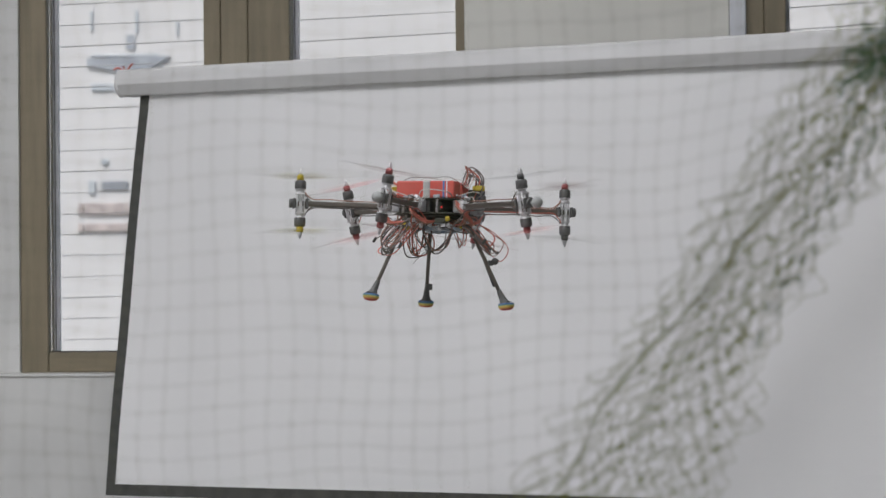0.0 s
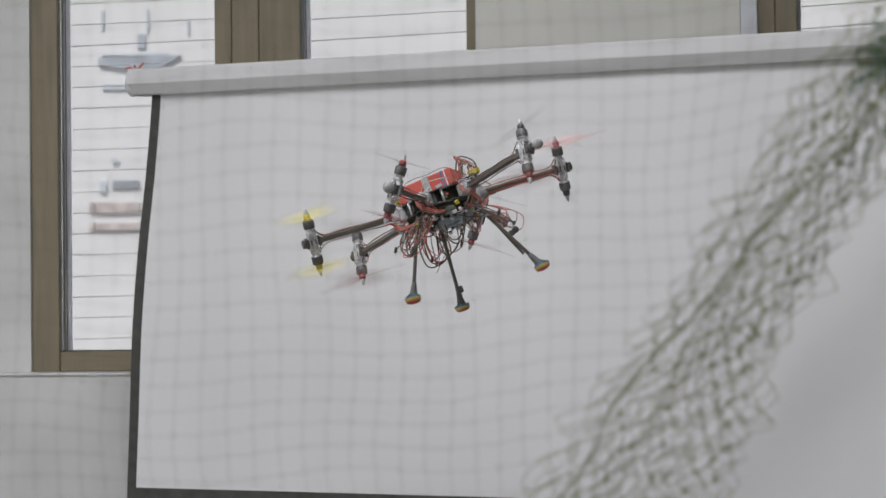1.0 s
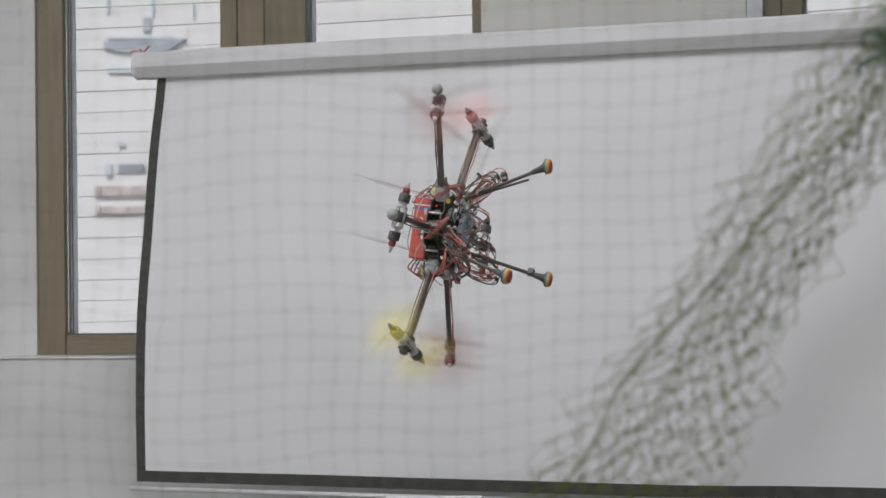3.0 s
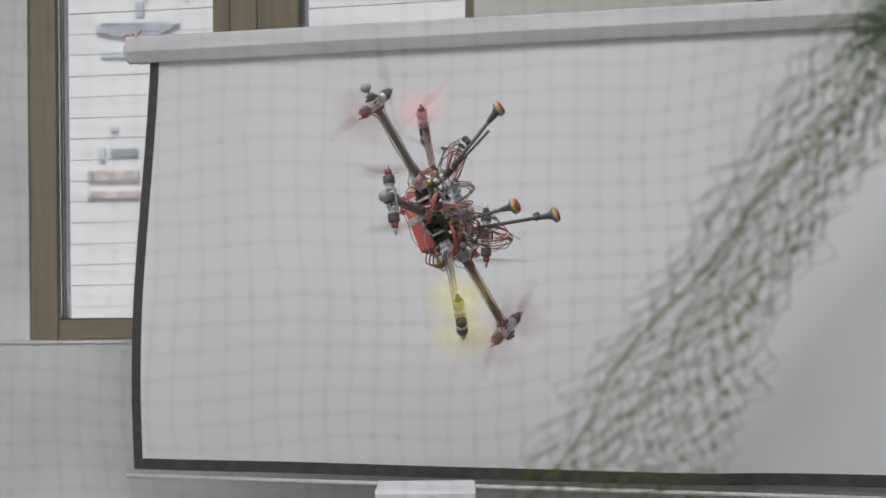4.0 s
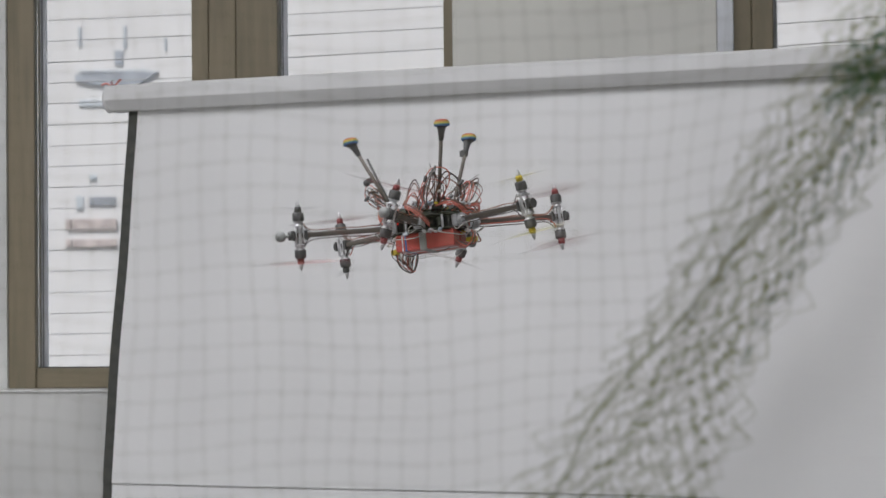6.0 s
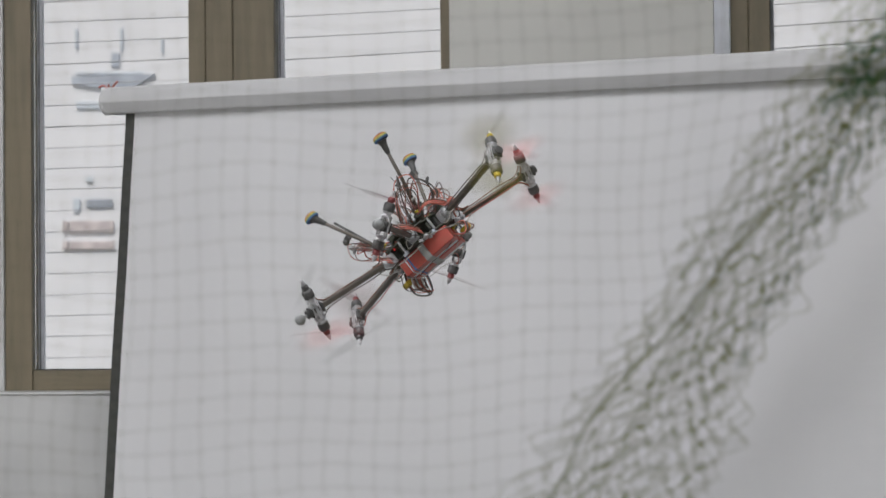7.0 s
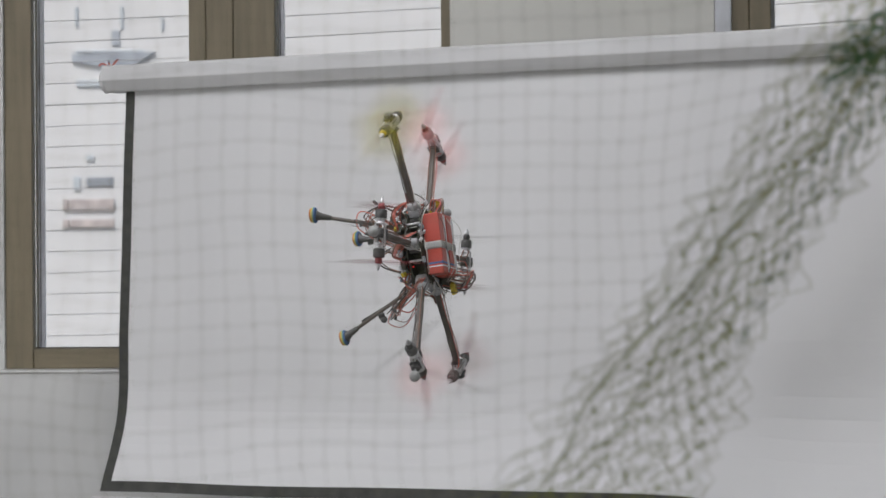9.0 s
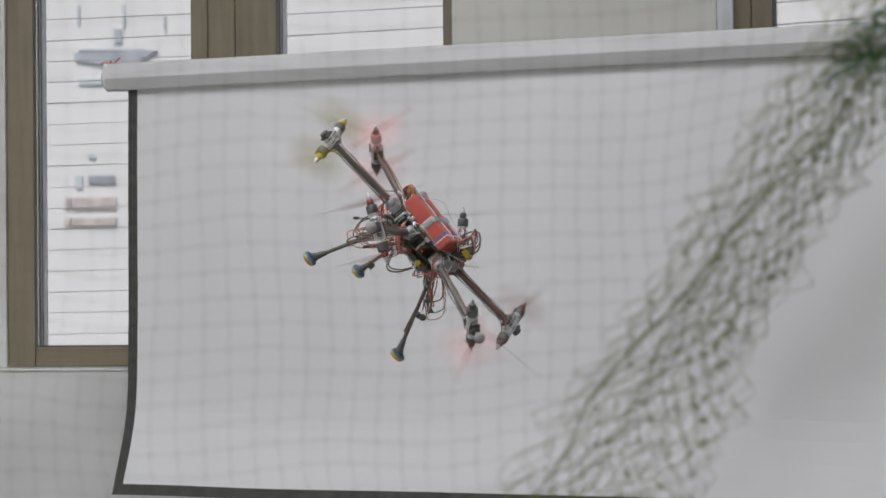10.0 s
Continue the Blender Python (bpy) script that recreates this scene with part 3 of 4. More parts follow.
def sweep_mesh(color):
    bm = bmesh.new()
    n = 40
    rings = [[bm.verts.new((r * math.cos(i * math.tau / n), r * math.sin(i * math.tau / n), z)) for i in range(n)] for r, z in ((0.009, 0.0), (0.06, 0.002), (0.117, 0.004))]
    for a, b in zip(rings, rings[1:]):
        for i in range(n):
            bm.faces.new((a[i], a[(i + 1) % n], b[(i + 1) % n], b[i])).smooth = True
    return mesh_of("sweep", bm, SPIN[color][0])


BLADES = {c: blade_mesh(c) for c in SPIN}
SWEEPS = {c: sweep_mesh(c) for c in SPIN}
spinners = []


def rotor_arm(key):
    """One carbon arm with its pair of motors; it turns about its own length (x)."""
    bm = bmesh.new()
    box(bm, (0.2015, 0, 0), (0.233, 0.0115, 0.0118), 0.003)
    arm = part("arm", bm, CARBON, drone)
    drone_parts[key] = arm
    bm = bmesh.new()
    box(bm, (R_HUB, 0, 0), (0.020, 0.004, 0.020), 0.001)
    for y in (-0.0125, 0.0125):
        box(bm, (R_HUB, y * 0.85, 0), (0.007, 0.002, 0.038), 0.0006)
        for x in (-0.008, 0.008):
            rod(bm, (R_HUB + x, y * 0.7, -0.022), (R_HUB + x, y * 0.7, 0.022), 0.0016, n=6)
    for z in (-0.021, 0.021):
        box(bm, (R_HUB, 0, z), (0.021, 0.022, 0.0025), 0.001)
        lathe(bm, [(0.011, 0), (0.011, 0.003), (0.0085, 0.004), (0.0078, 0.008), (0.0118, 0.0095), (0.0118, 0.0115)] if z > 0 else [(0.0118, -0.0115), (0.0118, -0.0095), (0.0078, -0.008), (0.0085, -0.004), (0.011, -0.003), (0.011, 0)], 14, pose(R_HUB, 0, z))
    part("motor_mount", bm, STEEL, arm, "bare metal twin motor mount")
    bm = bmesh.new()
    for x in (0.285, 0.314):
        box(bm, (x, 0, 0), (0.006, 0.024, 0.022), 0.002)
    rod(bm, (0.316, 0, 0), (0.324, 0, 0), 0.010, n=12)
    part("end_clamp", bm, DARK, arm)
    for s, color in zip((1, -1), PROPS[key]):
        flip = pose(R_HUB, 0, 0) if s > 0 else pose(R_HUB, 0, 0, 180, 0, 0)
        bm = bmesh.new()
        lathe(bm, [(0.0105, 0.0315), (0.0125, 0.033), (0.0125, 0.049), (0.0108, 0.051), (0.006, 0.0518)], 20, flip)
        for k in range(8):
            a = k * math.tau / 8
            box(bm, (0.0121, 0, 0.0385), (0.0008, 0.004, 0.013), 0.0, flip @ pose(0, 0, 0, 0, 0, math.degrees(a)))
        part("motor", bm, BELL, arm)
        bm = bmesh.new()
        lathe(bm, [(0.0045, 0.0505), (0.0078, 0.052), (0.0078, 0.061), (0.0058, 0.064)], 16, flip)
        part("prop_collar", bm, HUB_PAINT[color], arm)
        bm = bmesh.new()
        lathe(bm, [(0.0055, 0.064), (0.0050, 0.068), (0.0032, 0.074), (0.0010, 0.0785)], 14, flip)
        part("spinner", bm, STEEL, arm, "pointed metal prop nut")
        blade = part("propeller", BLADES[color], None, arm, color + " propeller blurred by its spin", at=flip @ pose(0, 0, 0.058))
        part("propeller_sweep", SWEEPS[color], None, arm, at=flip @ pose(0, 0, 0.0595))
        spinners.append((blade, flip @ pose(0, 0, 0.058), s * (1 if len(spinners) % 4 < 2 else -1), 37.0 * len(spinners)))
    if key in "CD":
        bm = bmesh.new()
        rod(bm, (0.322, 0, 0), (0.336, 0, 0), 0.003, n=8)
        bmesh.ops.create_uvsphere(bm, u_segments=20, v_segments=12, radius=0.0122, matrix=pose(0.342, 0, 0))
        for f in bm.faces:
            f.smooth = True
        part("marker_ball", bm, MARKER, arm, "grey reflective marker ball")
    # motor leads lying along the tube
    for k, m in enumerate((WIRE_RED, WIRE_BROWN, WIRE_BLACK, WIRE_BROWN) if key in "BEF" else (WIRE_BLACK, WIRE_BROWN, WIRE_BLACK, WIRE_BLACK)):
        rr = random.Random(ord(key) * 10 + k)
        a = (k - 1.5) * 0.7 + (math.pi / 2 if k % 2 else -math.pi / 2)
        ctrl = []
        for j in range(6):
            f = j / 5
            ctrl.append((0.10 + 0.17 * f, (0.0085 + rr.uniform(0, 0.003)) * math.cos(a), (0.0085 + rr.uniform(0, 0.003)) * math.sin(a)))
        zz = 0.026 if math.sin(a) > 0 else -0.026
        ctrl += [(0.286, 0.012 * math.cos(a), zz * 0.75), (R_HUB - 0.011, 0.008 * math.cos(a), zz)]
        bm = bmesh.new()
        tube(bm, smooth_line(ctrl, 4), 0.0013, 6)
        part("motor_lead", bm, m, arm)


for key in "ABCDEF":
    rotor_arm(key)

# body: two plates, spacers, servo blocks
for z, r in ((0.0155, 0.098), (-0.0155, 0.098)):
    bm = bmesh.new()
    lathe(bm, [(r, -0.0015), (r, 0.0015)], 6, pose(0, 0, z, 0, 0, 30) @ Matrix.Diagonal((1, 1, 1, 1)))
    bmesh.ops.bevel(bm, geom=[e for e in bm.edges if abs(e.verts[0].co.z - e.verts[1].co.z) > 0.001], offset=0.02, segments=2, affect="EDGES")
    part("body_plate", bm, PLATE, drone)
for k in range(6):
    a = radians(60 * k)
    m = pose(0, 0, 0, 0, 0, 60 * k)
    bm = bmesh.new()
    box(bm, (0.088, 0, 0), (0.018, 0.024, 0.027), 0.003, m)
    lathe(bm, [(0.0125, 0), (0.0125, 0.012), (0.0105, 0.016)], 16, m @ pose(0.096, 0, 0, 0, 90, 0))
    part("arm_bearing", bm, GREY_PRINT, drone, "pale grey printed arm bearing")
    bm = bmesh.new()
    box(bm, (0.062, 0.010, 0), (0.032, 0.018, 0.026), 0.002, m)
    part("servo", bm, DARK, drone)
    bm = bmesh.new()
    rod(bm, m @ Vector((0.075, 0.035, -0.015)), m @ Vector((0.075, 0.035, 0.015)), 0.003, n=6)
    part("spacer", bm, STEEL, drone)

# batteries on top, set askew between the arms
PACKS = pose(0, 0, 0.0375, 0, 0, -30)
for y in (-0.037, 0.019):
    bm = bmesh.new()
    box(bm, (0, 0, 0), (0.136, 0.046, 0.038), 0.0035)
    b = part("battery", bm, RED_PACK, drone, "red shrink-wrapped battery pack", at=PACKS @ pose(0, y, 0))
    part("battery_label", blocks(((0.044, 0, 0), (0.009, 0.0466, 0.0386), 0.003)), BLUE_LABEL, b)
    part("battery_label", blocks(((0.0515, 0, 0), (0.003, 0.0466, 0.0386), 0.003)), WHITE_LABEL, b)
    part("battery_label", blocks(((0, 0.0165, 0.0), (0.128, 0.0146, 0.0388), 0.001)), WHITE_LABEL, b)
part("battery_strap", blocks(((0.004, -0.009, 0.0), (0.019, 0.106, 0.0425), 0.005)), STRAP, drone, "grey hook-and-loop battery strap", at=PACKS)


def cable(ctrl, r, m, name="cable", steps=6):
    bm = bmesh.new()
    tube(bm, smooth_line(ctrl, steps), r, 6)
    return part(name, bm, m, drone)


# legs with striped foam feet
LEGS = [(207.7, 0.1676, -0.2044), (84.9, 0.1653, -0.2106), (333.5, 0.1721, -0.2177)]
for i, (ang, r, z) in enumerate(LEGS):
    u = Vector((math.cos(radians(ang)), math.sin(radians(ang)), 0))
    top, foot = u * 0.072 + Vector((0, 0, -0.018)), u * r + Vector((0, 0, z))
    d = (foot - top).normalized()
    bm = bmesh.new()
    rod(bm, top, foot - d * 0.012, 0.0042, n=10)
    leg = part("leg", bm, CARBON, drone)
    q = Matrix.Translation(foot) @ (-d).to_track_quat("Z", "Y").to_matrix().to_4x4()
    blend = Matrix.Translation(foot) @ (Vector((0, 0, 1)) * 0.75 - d * 0.25).to_track_quat("Z", "Y").to_matrix().to_4x4()
    bm = bmesh.new()
    lathe(bm, [(0.0145, 0.006), (0.0105, 0.010), (0.0075, 0.020), (0.0060, 0.036), (0.0050, 0.040)], 16, q)
    part("foot_socket", bm, DARK, leg, "black tapered foot socket")
    layers = [("blue", 0.0075, 0.0040, 0.0165, 0.0180), ("green", 0.0040, 0.0018, 0.0180, 0.0180), ("yellow", 0.0018, -0.0018, 0.0180, 0.0170), ("orange", -0.0018, -0.0050, 0.0170, 0.0150), ("red", -0.0050, -0.0080, 0.0150, 0.010)]
    for c, z1, z0, r1, r0 in layers:
        bm = bmesh.new()
        lathe(bm, [(r0 * 0.6 if c == "red" else r0 - 0.0006, z0), (r0, z0 + 0.0006), (r1, z1 - 0.0003), (r1 - 0.0004, z1)], 20, blend)
        part("foam_layer", bm, FOAM[c], leg, c + " foam layer of the foot")
    side = u.cross(Vector((0, 0, 1)))
    if i == 1:
        bm = bmesh.new()
        p = top.lerp(foot, 0.80)
        box(bm, p + side * 0.004, (0.016, 0.014, 0.015), 0.002)
        part("clamp", bm, DARK, leg, "black cable clamp")
    if i == 2:
        bm = bmesh.new()
        rod(bm, top - side * 0.010 + u * 0.004, top.lerp(foot, 0.78) - side * 0.012 - u * 0.010, 0.0028, n=8)
        part("antenna", bm, DARK, leg, "thin black antenna rod")
        bm = bmesh.new()
        p = top.lerp(foot, 0.52) + u * 0.016
        box(bm, p - u * 0.006, (0.012, 0.012, 0.012), 0.002)
        bmesh.ops.create_uvsphere(bm, u_segments=14, v_segments=8, radius=0.008, matrix=Matrix.Translation(p + Vector((0.004, 0, 0.004))))
        part("receiver", bm, DARK, leg, "small dark receiver on the leg")

# electronics under and on the body
bm = bmesh.new()
lathe(bm, [(0.066, -0.0255), (0.070, -0.0225), (0.070, -0.0172)], 6, pose(0, 0, 0, 0, 0, 30))
lathe(bm, [(0.064, -0.0138), (0.064, 0.0138)], 6, pose(0, 0, 0, 0, 0, 0))
for k in range(6):
    box(bm, (0.0, 0.0, 0.0), (0.03, 0.006, 0.018), 0.001, pose(0, 0, 0, 0, 0, 60 * k + 30) @ pose(0.066, 0, 0))
part("body_core", bm, PLATE, drone, "dark olive carbon body box")
bm = bmesh.new()
box(bm, (0.0, 0.0, -0.0295), (0.105, 0.085, 0.0035), 0.0006)
for k in range(26):
    rr = random.Random(k)
    box(bm, (rr.uniform(-0.046, 0.046), rr.uniform(-0.036, 0.036), -0.0325), (rr.uniform(0.004, 0.014), rr.uniform(0.004, 0.012), rr.uniform(0.002, 0.006)), 0.0)
part("computer_board", bm, PCB, drone, "green circuit board studded with chips")
bm = bmesh.new()
box(bm, (0.018, -0.008, -0.047), (0.078, 0.060, 0.010), 0.001)
for k in range(12):
    rr = random.Random(k + 50)
    box(bm, (0.018 + rr.uniform(-0.027, 0.027), -0.008 + rr.uniform(-0.02, 0.02), -0.0535), (rr.uniform(0.004, 0.012), rr.uniform(0.004, 0.01), 0.005), 0.0)
part("flight_controller", bm, PCB_BLUE, drone, "pale blue flight controller board")
for k in range(6):
    part("speed_controller", blocks(((0.064, 0, -0.0325), (0.038, 0.022, 0.010), 0.0015, pose(0, 0, 0, 0, 0, 60 * k + 30))), PLATE, drone)
for k in range(6):
    m = pose(0, 0, 0, 0, 0, 60 * k + 30)
    part("controller_label", blocks(((0.064, 0, -0.0383), (0.026, 0.018, 0.0015), 0.0, m)), (GREY_PRINT, PCB_BLUE, WHITE_LABEL)[k % 3], drone)
bm = bmesh.new()
box(bm, (0.086, 0.004, 0.030), (0.020, 0.026, 0.026), 0.003)
part("power_module", bm, PLATE, drone)
bm = bmesh.new()
box(bm, (0.100, 0.010, 0.028), (0.010, 0.020, 0.020), 0.002)
part("power_label", bm, BLUE_LABEL, drone)
for p in ((0.100, -0.020, 0.046), (-0.074, 0.050, 0.042)):
    bm = bmesh.new()
    box(bm, p, (0.020, 0.016, 0.012), 0.002)
    box(bm, (p[0] - 0.013, p[1], p[2]), (0.006, 0.012, 0.010), 0.001)
    part("power_plug", bm, YELLOW, drone, "yellow power plug")
for p in ((-0.045, 0.080, 0.045), (0.110, 0.034, 0.045)):
    bm = bmesh.new()
    rod(bm, (p[0], p[1], 0.016), p, 0.003, n=8)
    bmesh.ops.create_uvsphere(bm, u_segments=16, v_segments=10, radius=0.0105, matrix=Matrix.Translation(p))
    for f in bm.faces:
        f.smooth = True
    part("marker_ball", bm, MARKER, drone, "grey reflective marker ball")
bm = bmesh.new()
bmesh.ops.create_uvsphere(bm, u_segments=8, v_segments=6, radius=0.0022, matrix=pose(0.000, -0.0995, -0.004))
STATUS = bpy.data.materials.new("status_light")
STATUS.use_nodes = True
STATUS.node_tree.nodes["Principled BSDF"].inputs["Base Color"].default_value = (0.6, 0.02, 0.02, 1)
STATUS.node_tree.nodes["Principled BSDF"].inputs["Emission Color"].default_value = (1, 0.03, 0.02, 1)
STATUS.node_tree.nodes["Principled BSDF"].inputs["Emission Strength"].default_value = 0.35
part("status_light", bm, STATUS, drone, "small red status light")

# small plugs, headers and servo horns scattered round the body
for k in range(125):
    rr = random.Random(k + 300)
    ang, r = rr.uniform(0, math.tau), rr.uniform(0.045, 0.105)
    up = rr.random() < 0.25
    m = pose(r * math.cos(ang), r * math.sin(ang), rr.uniform(0.018, 0.026) if up else rr.uniform(-0.050, -0.028), rr.uniform(-25, 25), rr.uniform(-25, 25), rr.uniform(0, 180))
    part("connector", blocks(((0, 0, 0), (rr.uniform(0.006, 0.014), rr.uniform(0.005, 0.010), rr.uniform(0.004, 0.008)), 0.0008, m)),
         (WHITE_LABEL, GREY_PRINT, STEEL, WHITE_LABEL, STEEL, PCB_BLUE, YELLOW, DARK, WHITE_LABEL)[k % 9], drone)
for k in range(6):
    m = pose(0, 0, 0, 0, 0, 60 * k)
    bm = bmesh.new()
    rod(bm, m @ Vector((0.100, -0.006, 0)), m @ Vector((0.100, 0.006, 0)), 0.0155, n=18)
    part("tilt_gear", bm, GREY_PRINT, drone, "pale toothed tilt gear")
    for j in range(2):
        s = 1 if j else -1
        cable([m @ Vector((0.085, 0.010 * s, 0.014)), m @ Vector((0.105, 0.020 * s, 0.022)), m @ Vector((0.122, 0.014 * s, 0.012)), m @ Vector((0.130, 0.004 * s, 0.009))], 0.0011, WIRE_WHITE if j else WIRE_BLACK, steps=5)

# wiring: loops that hang round each leg's root, leads to each arm, loops on top
wr = random.Random(11)
WIRES = [WIRE_RED, WIRE_BLACK, WIRE_BROWN, WIRE_BLACK, WIRE_RED, WIRE_BROWN, WIRE_BLACK, WIRE_WHITE]


def bundle(ctrl, n, spread, mats, radii=(0.0010, 0.0013, 0.0016)):
    """Cables that run together along one line, each a little off it."""
    for q in range(n):
        off = Vector((wr.gauss(0, spread), wr.gauss(0, spread), wr.gauss(0, spread)))
        loose = wr.uniform(0.86, 1.16)
        first = Vector(ctrl[0])
        pts = []
        for s, p in enumerate(ctrl):
            f = math.sin(math.pi * (s + 0.4) / len(ctrl))
            pts.append(first + (Vector(p) - first) * (1 + (loose - 1) * f) + off * f + Vector((wr.gauss(0, 0.002), wr.gauss(0, 0.002), wr.gauss(0, 0.002))))
        cable(pts, wr.choice(radii), mats[q % len(mats)], steps=6)


DARK_MIX, RED_MIX = (WIRE_BLACK, WIRE_BROWN, WIRE_BLACK, WIRE_RED), (WIRE_RED, WIRE_BROWN, WIRE_RED, WIRE_BLACK, WIRE_WHITE)
for i, (ang, r, z) in enumerate(LEGS):
    u = Vector((math.cos(radians(ang)), math.sin(radians(ang)), 0))
    side = Vector((-u.y, u.x, 0))

    def spot(out, along, drop):
        return u * out + side * along + Vector((0, 0, -drop))
    bundle([spot(0.060, 0.045, 0.028), spot(0.088, 0.050, 0.055), spot(0.118, 0.038, 0.092), spot(0.132, 0.006, 0.088), spot(0.108, -0.004, 0.066), spot(0.082, 0.004, 0.040)], 4, 0.006, RED_MIX)
    bundle([spot(0.062, -0.040, 0.028), spot(0.092, -0.050, 0.050), spot(0.116, -0.040, 0.078), spot(0.122, -0.012, 0.094), spot(0.104, 0.004, 0.070), spot(0.080, 0.0, 0.038)], 3, 0.006, DARK_MIX)
    bundle([spot(0.064, 0.012, 0.028), spot(0.090, 0.010, 0.052), spot(0.112, 0.012, 0.084), spot(0.138, 0.020, 0.100), spot(0.150, 0.030, 0.076), spot(0.122, 0.040, 0.050), spot(0.086, 0.030, 0.028)], 3, 0.005, RED_MIX if i else DARK_MIX)
    for k in range(3):
        p = spot(0.118 + 0.012 * k, (0.036, -0.042, 0.026)[k], (0.090, 0.076, 0.098)[k])
        part("plug", blocks(((0, 0, 0), (0.006, 0.005, 0.014), 0.001, Matrix.Translation(p) @ pose(0, 0, 0, 40 * k, 25, 0))), DARK, drone)
        cable([spot(0.068, (0.036, -0.042, 0.026)[k] * 0.9, 0.030), spot(0.094, (0.036, -0.042, 0.026)[k] * 1.1, 0.056), p], 0.0011, (WIRE_RED, WIRE_BLACK, WIRE_BROWN)[k], "plug_lead")
    bm = bmesh.new()
    lathe(bm, [(0.0065, 0), (0.0072, 0.003), (0.0065, 0.006)], 10, Matrix.Translation(u * 0.098 + Vector((0, 0, -0.067))))
    part("cable_tie", bm, WIRE_WHITE, drone)
    cable([spot(0.11, 0, 0.085), spot(0.13, 0.02, 0.105), spot(0.15, 0.032, 0.118)], 0.0007, WIRE_BLACK, "tie_end")
bundle([(-0.030, -0.045, -0.030), (-0.028, -0.048, -0.060), (-0.006, -0.040, -0.098), (0.018, -0.036, -0.088), (0.036, -0.042, -0.055), (0.040, -0.045, -0.030)], 3, 0.004, DARK_MIX)
bundle([(-0.050, -0.020, -0.030), (-0.044, -0.026, -0.062), (-0.026, -0.020, -0.084), (-0.014, -0.018, -0.060), (-0.018, -0.02, -0.032)], 2, 0.004, DARK_MIX)
bundle([(0.045, 0.030, -0.030), (0.055, 0.034, -0.055), (0.066, 0.020, -0.084), (0.072, -0.004, -0.064), (0.062, -0.02, -0.032)], 3, 0.004, RED_MIX)
for k in range(6):
    a = 60 * k
    m = pose(0, 0, 0, 0, 0, a)
    for j in range(5):
        s = wr.uniform(-0.02, 0.02)
        cable([m @ Vector((0.045, s, -0.024)), m @ Vector((0.070, s * 1.4, -0.030 - wr.uniform(0, 0.022))), m @ Vector((0.098, s * 1.2, -0.026 - wr.uniform(0, 0.014))),
               m @ Vector((0.116, s * 0.5, -0.012)), m @ Vector((0.135, s * 0.2, -0.0105))], wr.choice((0.0011, 0.0014, 0.0017)), WIRES[(j + k) % 7], steps=5)
for j in range(5):
    a, b = wr.uniform(0, math.tau), wr.uniform(0.8, 2.6)
    r1, r2 = wr.uniform(0.03, 0.085), wr.uniform(0.04, 0.09)
    dz = wr.uniform(0.004, 0.024)
    cable([(r1 * math.cos(a), r1 * math.sin(a), -0.027), (r1 * 0.95 * math.cos(a + b * 0.3), r1 * 0.95 * math.sin(a + b * 0.3), -0.030 - dz),
           (r2 * math.cos(a + b * 0.7), r2 * math.sin(a + b * 0.7), -0.030 - dz * wr.uniform(0.6, 1.2)), (r2 * math.cos(a + b), r2 * math.sin(a + b), -0.024)],
          wr.choice((0.0011, 0.0014, 0.0019)), WIRES[j % 8], steps=6)
for j in range(12):
    y0, y1 = wr.uniform(-0.035, 0.02), wr.uniform(-0.03, 0.04)
    x0, x1 = wr.uniform(0.068, 0.082), wr.uniform(0.084, 0.104)
    top = wr.uniform(0.060, 0.098)
    cable([(x0 - 0.006, y0, 0.045), (x0 + 0.004, y0 * 0.9, 0.045 + (top - 0.045) * 0.7), ((x0 + x1) / 2 + wr.uniform(-0.012, 0.008), (y0 + y1) / 2, top), (x1 + 0.012, y1, top * 0.72), (x1, y1, 0.022)],
          wr.choice((0.0010, 0.0015, 0.0020)), (WIRE_BLACK, WIRE_RED, WIRE_WHITE, WIRE_BLACK, WIRE_RED, WIRE_BROWN)[j % 6], steps=7)
for j in range(5):
    q = [PACKS @ Vector(v) for v in ((-0.066, -0.045 + j * 0.016, 0.006), (-0.090 - 0.004 * j, -0.04 + j * 0.014, 0.022 - 0.003 * j), (-0.102, -0.02 + j * 0.01, -0.004), (-0.085, 0.01 + 0.01 * j, -0.020))]
    cable(q, 0.0016, (WIRE_RED, WIRE_BLACK, WIRE_RED, WIRE_WHITE, WIRE_BROWN)[j], steps=7)
for j in range(3):
    q = [PACKS @ Vector(v) for v in ((-0.070, -0.045 + j * 0.045, 0.012), (-0.035, -0.050 + j * 0.048, 0.027 + 0.004 * j), (0.01, -0.046 + j * 0.046, 0.026), (0.05, -0.035 + j * 0.03, 0.028), (0.082, -0.01 + j * 0.01, 0.004))]
    cable(q, 0.0008, WIRE_WHITE if j else WIRE_BLACK, "thin_wire", steps=6)

for k, (a0, a1) in enumerate(((225, 262), (290, 318), (20, 60), (100, 150), (160, 215))):
    for j in range(3):
        p = [(0.096 * math.cos(radians(a0)), 0.096 * math.sin(radians(a0)), 0.012 - 0.006 * j),
             (0.112 * math.cos(radians(a0 * 0.7 + a1 * 0.3)), 0.112 * math.sin(radians(a0 * 0.7 + a1 * 0.3)), -0.012 - 0.006 * j),
             (0.112 * math.cos(radians(a0 * 0.3 + a1 * 0.7)), 0.112 * math.sin(radians(a0 * 0.3 + a1 * 0.7)), -0.034 - 0.004 * j),
             (0.080 * math.cos(radians(a1)), 0.080 * math.sin(radians(a1)), -0.034)]
        cable(p, 0.0016, (WIRE_RED, WIRE_RED, WIRE_BROWN)[j], "power_lead", steps=7)
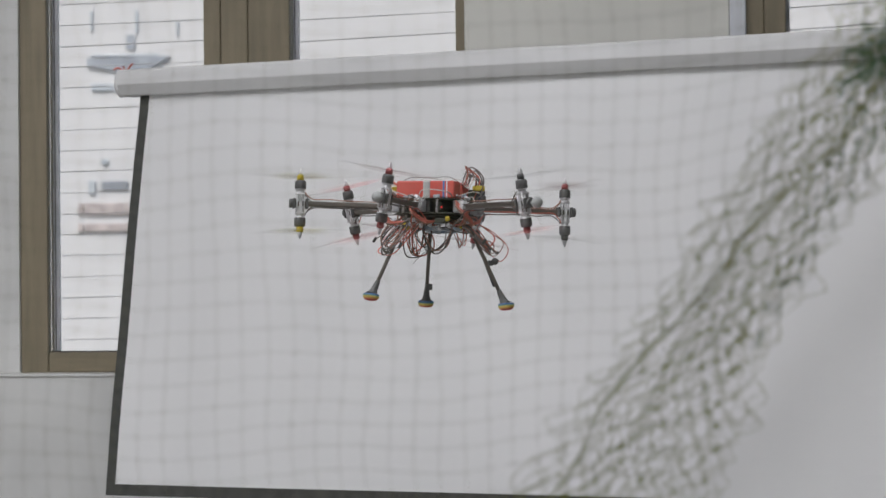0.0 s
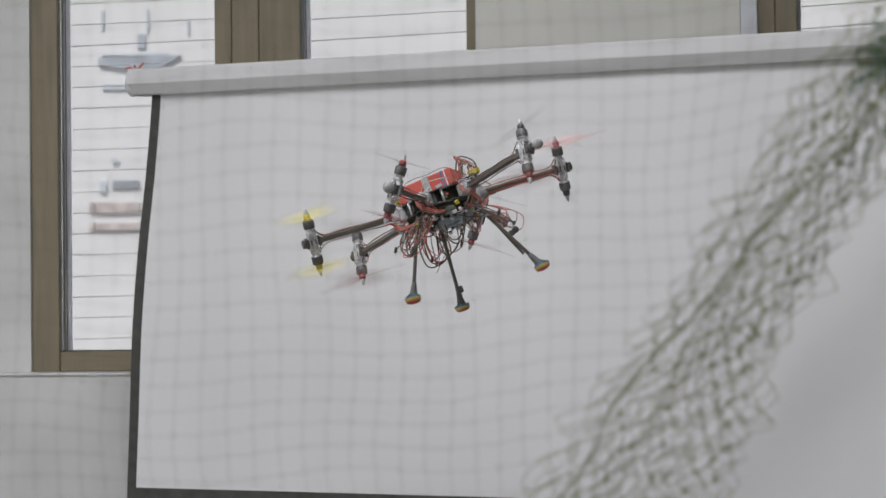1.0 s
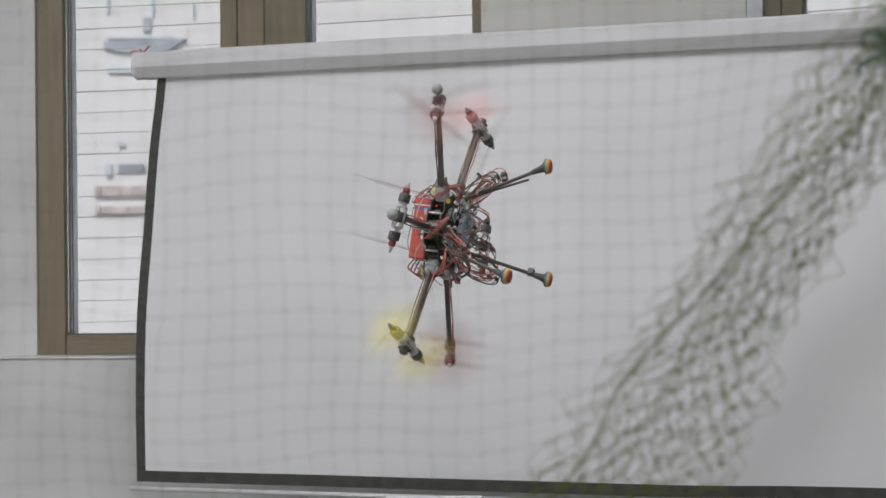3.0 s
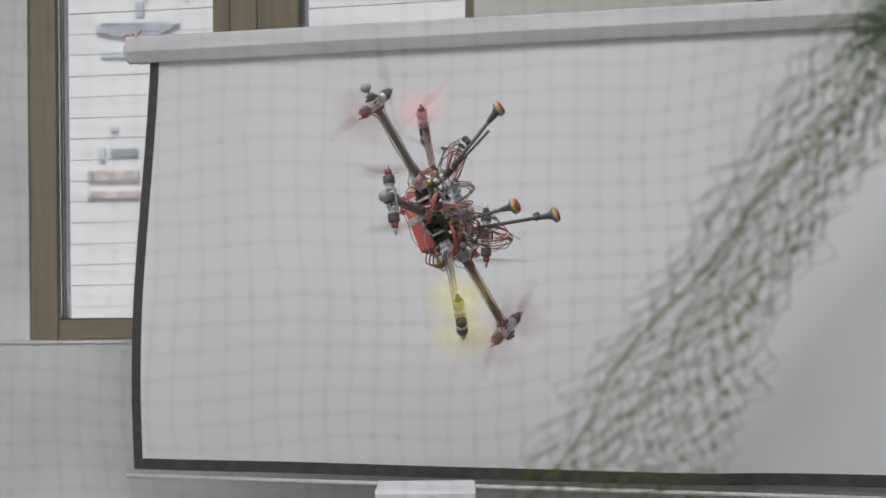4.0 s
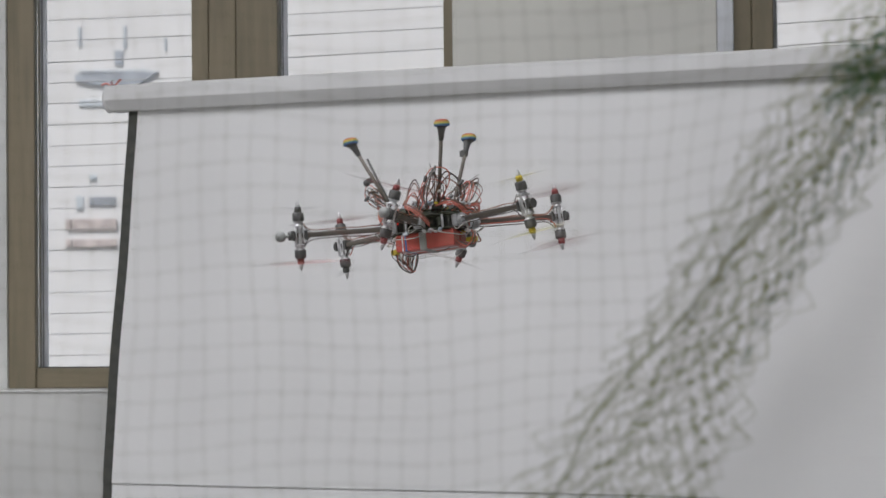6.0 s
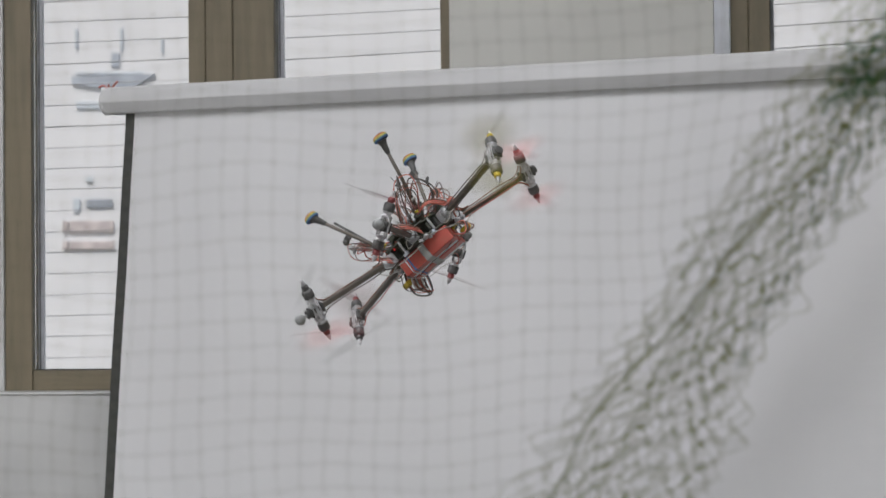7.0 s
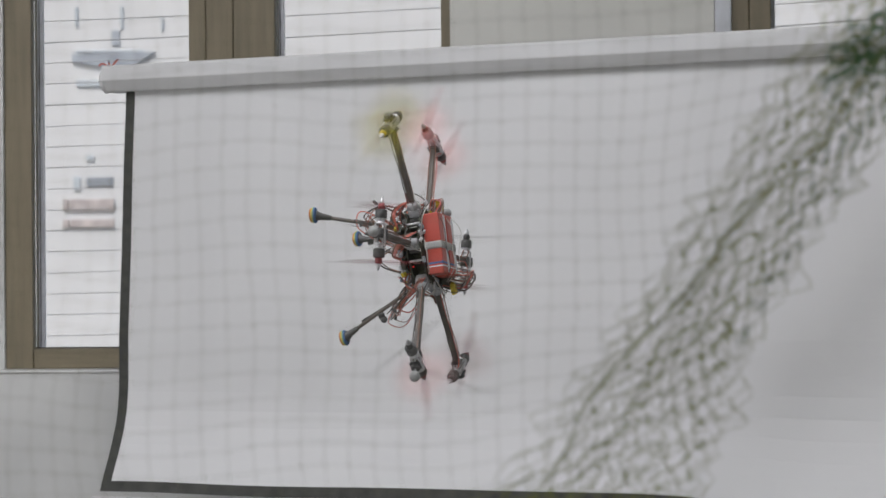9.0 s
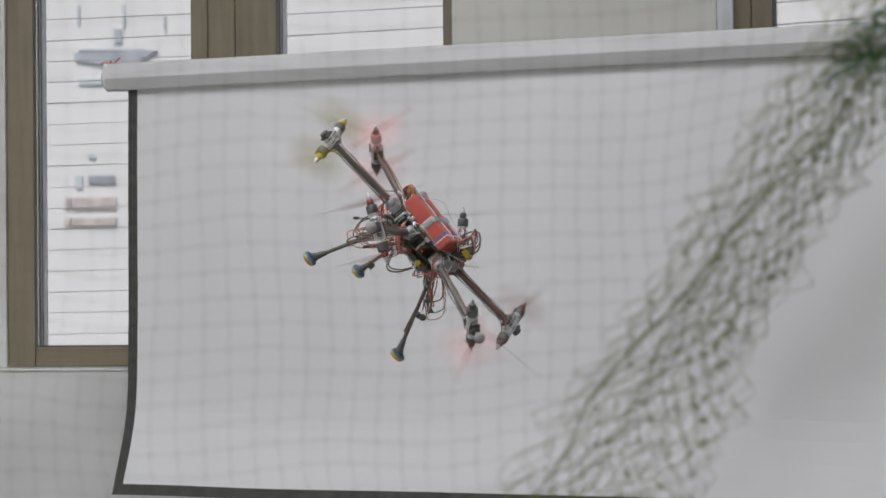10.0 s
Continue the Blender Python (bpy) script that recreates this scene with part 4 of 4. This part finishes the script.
for k in range(5):
    a = radians(20 + 70 * k)
    cable([(0.07 * math.cos(a), 0.07 * math.sin(a), 0.020), (0.10 * math.cos(a + 0.3), 0.10 * math.sin(a + 0.3), 0.034), (0.105 * math.cos(a + 0.8), 0.105 * math.sin(a + 0.8), 0.030),
           (0.08 * math.cos(a + 1.1), 0.08 * math.sin(a + 1.1), 0.018)], 0.0013, WIRE_WHITE, "pale_lead", steps=7)

# ---- everything that moves ----
FLIGHT = [
    (0, -0.0185, 5.088, 1.4483, -1.1, 2.1, 10.0),
    (0.5, -0.0246, 5.1018, 1.4529, -7.3, -4.8, 12.0),
    (1, -0.0317, 5.1054, 1.4543, -14.7, -16.0, 15.2),
    (1.5, -0.0366, 5.0982, 1.4345, -22.0, -28.7, 18.0),
    (2, -0.0365, 5.1077, 1.3989, -35.4, -41.2, 27.1),
    (2.2, -0.0366, 5.1023, 1.3874, -42.8, -44.5, 33.1),
    (3.3, -0.0291, 5.0909, 1.3411, -93.1, -54.8, 74.1),
    (3.5, -0.0258, 5.0884, 1.3342, -102.8, -54.3, 81.9),
    (4, -0.0236, 5.1045, 1.3531, -126.7, -46.2, 101.0),
    (4.5, -0.0205, 5.1042, 1.3742, -146.6, -37.9, 116.0),
    (5, -0.0078, 5.0885, 1.4107, -160.5, -22.6, 125.2),
    (5.5, 0.0008, 5.0901, 1.4391, -171.6, -9.3, 131.7),
    (5.7, 0.0033, 5.1061, 1.4447, -175.5, -2.7, 132.9),
    (6.8, -0.0092, 5.116, 1.4295, 165.8, 30.0, 131.3),
    (7, -0.0086, 5.1141, 1.4172, 161.7, 35.7, 129.4),
    (7.5, -0.0055, 5.1009, 1.3894, 151.8, 47.9, 124.2),
    (8, 0.0015, 5.0763, 1.3663, 132.7, 57.8, 109.3),
    (8.5, 0.0045, 5.0951, 1.3593, 105.8, 63.4, 86.8),
    (9, -0.0058, 5.0803, 1.3493, 72.5, 64.1, 56.4),
    (9.5, -0.0125, 5.0633, 1.3532, 48.7, 57.4, 36.6),
    (10, -0.0169, 5.0901, 1.3768, 30.8, 43.6, 23.8)]
TILT = [
    (0, -3.0, 15.7, 8.7, -10.9, 3.8, -9.0),
    (0.5, 10.6, 2.8, 20.4, -3.0, -9.6, -21.4),
    (1, 24.9, -15.4, 37.7, 14.5, -25.2, -37.9),
    (1.5, 33.8, -34.2, 56.3, 33.1, -35.9, -43.0),
    (2, 51.0, -49.4, 68.3, 48.5, -53.2, -47.0),
    (2.2, 59.0, -53.7, 72.8, 54.4, -60.3, -53.1),
    (3.3, 81.1, -79.2, 102.0, 83.8, -84.2, -95.1),
    (3.5, 92.0, -87.3, 98.7, 89.2, -93.2, -97.0),
    (4, 113.6, -116.3, 104.7, 116.3, -113.4, -112.7),
    (4.5, 130.7, -130.6, 116.9, 136.5, -130.7, -141.0),
    (5, 145.7, -144.8, 138.0, 156.8, -148.0, -150.0),
    (5.5, 162.7, -167.9, 158.6, 168.0, -167.7, -162.8),
    (5.7, 162.7, -165.3, 177.1, 175.0, -169.4, -182.0),
    (6.8, 207.6, -217.3, 230.9, 218.0, -213.3, -235.8),
    (7, 216.0, -216.6, 235.8, 217.2, -218.3, -238.7),
    (7.5, 225.3, -235.2, 248.2, 231.9, -230.7, -251.2),
    (8, 241.4, -246.7, 259.1, 248.1, -247.7, -261.3),
    (8.5, 257.5, -256.2, 270.3, 257.5, -257.9, -269.0),
    (9, 273.6, -268.4, 279.8, 274.7, -275.1, -278.7),
    (9.5, 291.9, -286.8, 281.6, 293.4, -296.3, -280.9),
    (10, 307.4, -307.3, 292.1, 307.5, -310.1, -311.0)]


def motions():
    walk(drone, [(t, pose(*row)) for t, *row in FLIGHT])
    for i, key in enumerate("ABCDEF"):
        walk(drone_parts[key], [(row[0], pose(0, 0, 0, 0, 0, ARMS[key]) @ pose(0, 0, 0, -row[1 + i])) for row in TILT])
    for blade, at, way, start in spinners:
        walk(blade, [(k * 0.1, at @ pose(0, 0, 0, 0, 0, way * 77.0 * k + start)) for k in range(101)])
    shapes = [(t, swing_line(v)) for t, v in SWING]
    for i, strip in enumerate(strips):
        rows = []
        for t, nodes in shapes:
            (y0, z0), (y1, z1) = nodes[i], nodes[i + 1]
            rows.append((t, pose(0, (y0 + y1) / 2, (z0 + z1) / 2, math.degrees(math.atan2(y0 - y1, z0 - z1)) * -1, 0, 0)))
        walk(strip, rows)
    walk(weight_bar, [(t, pose(0, n[-1][0], n[-1][1] - 0.022)) for t, n in shapes])


motions()
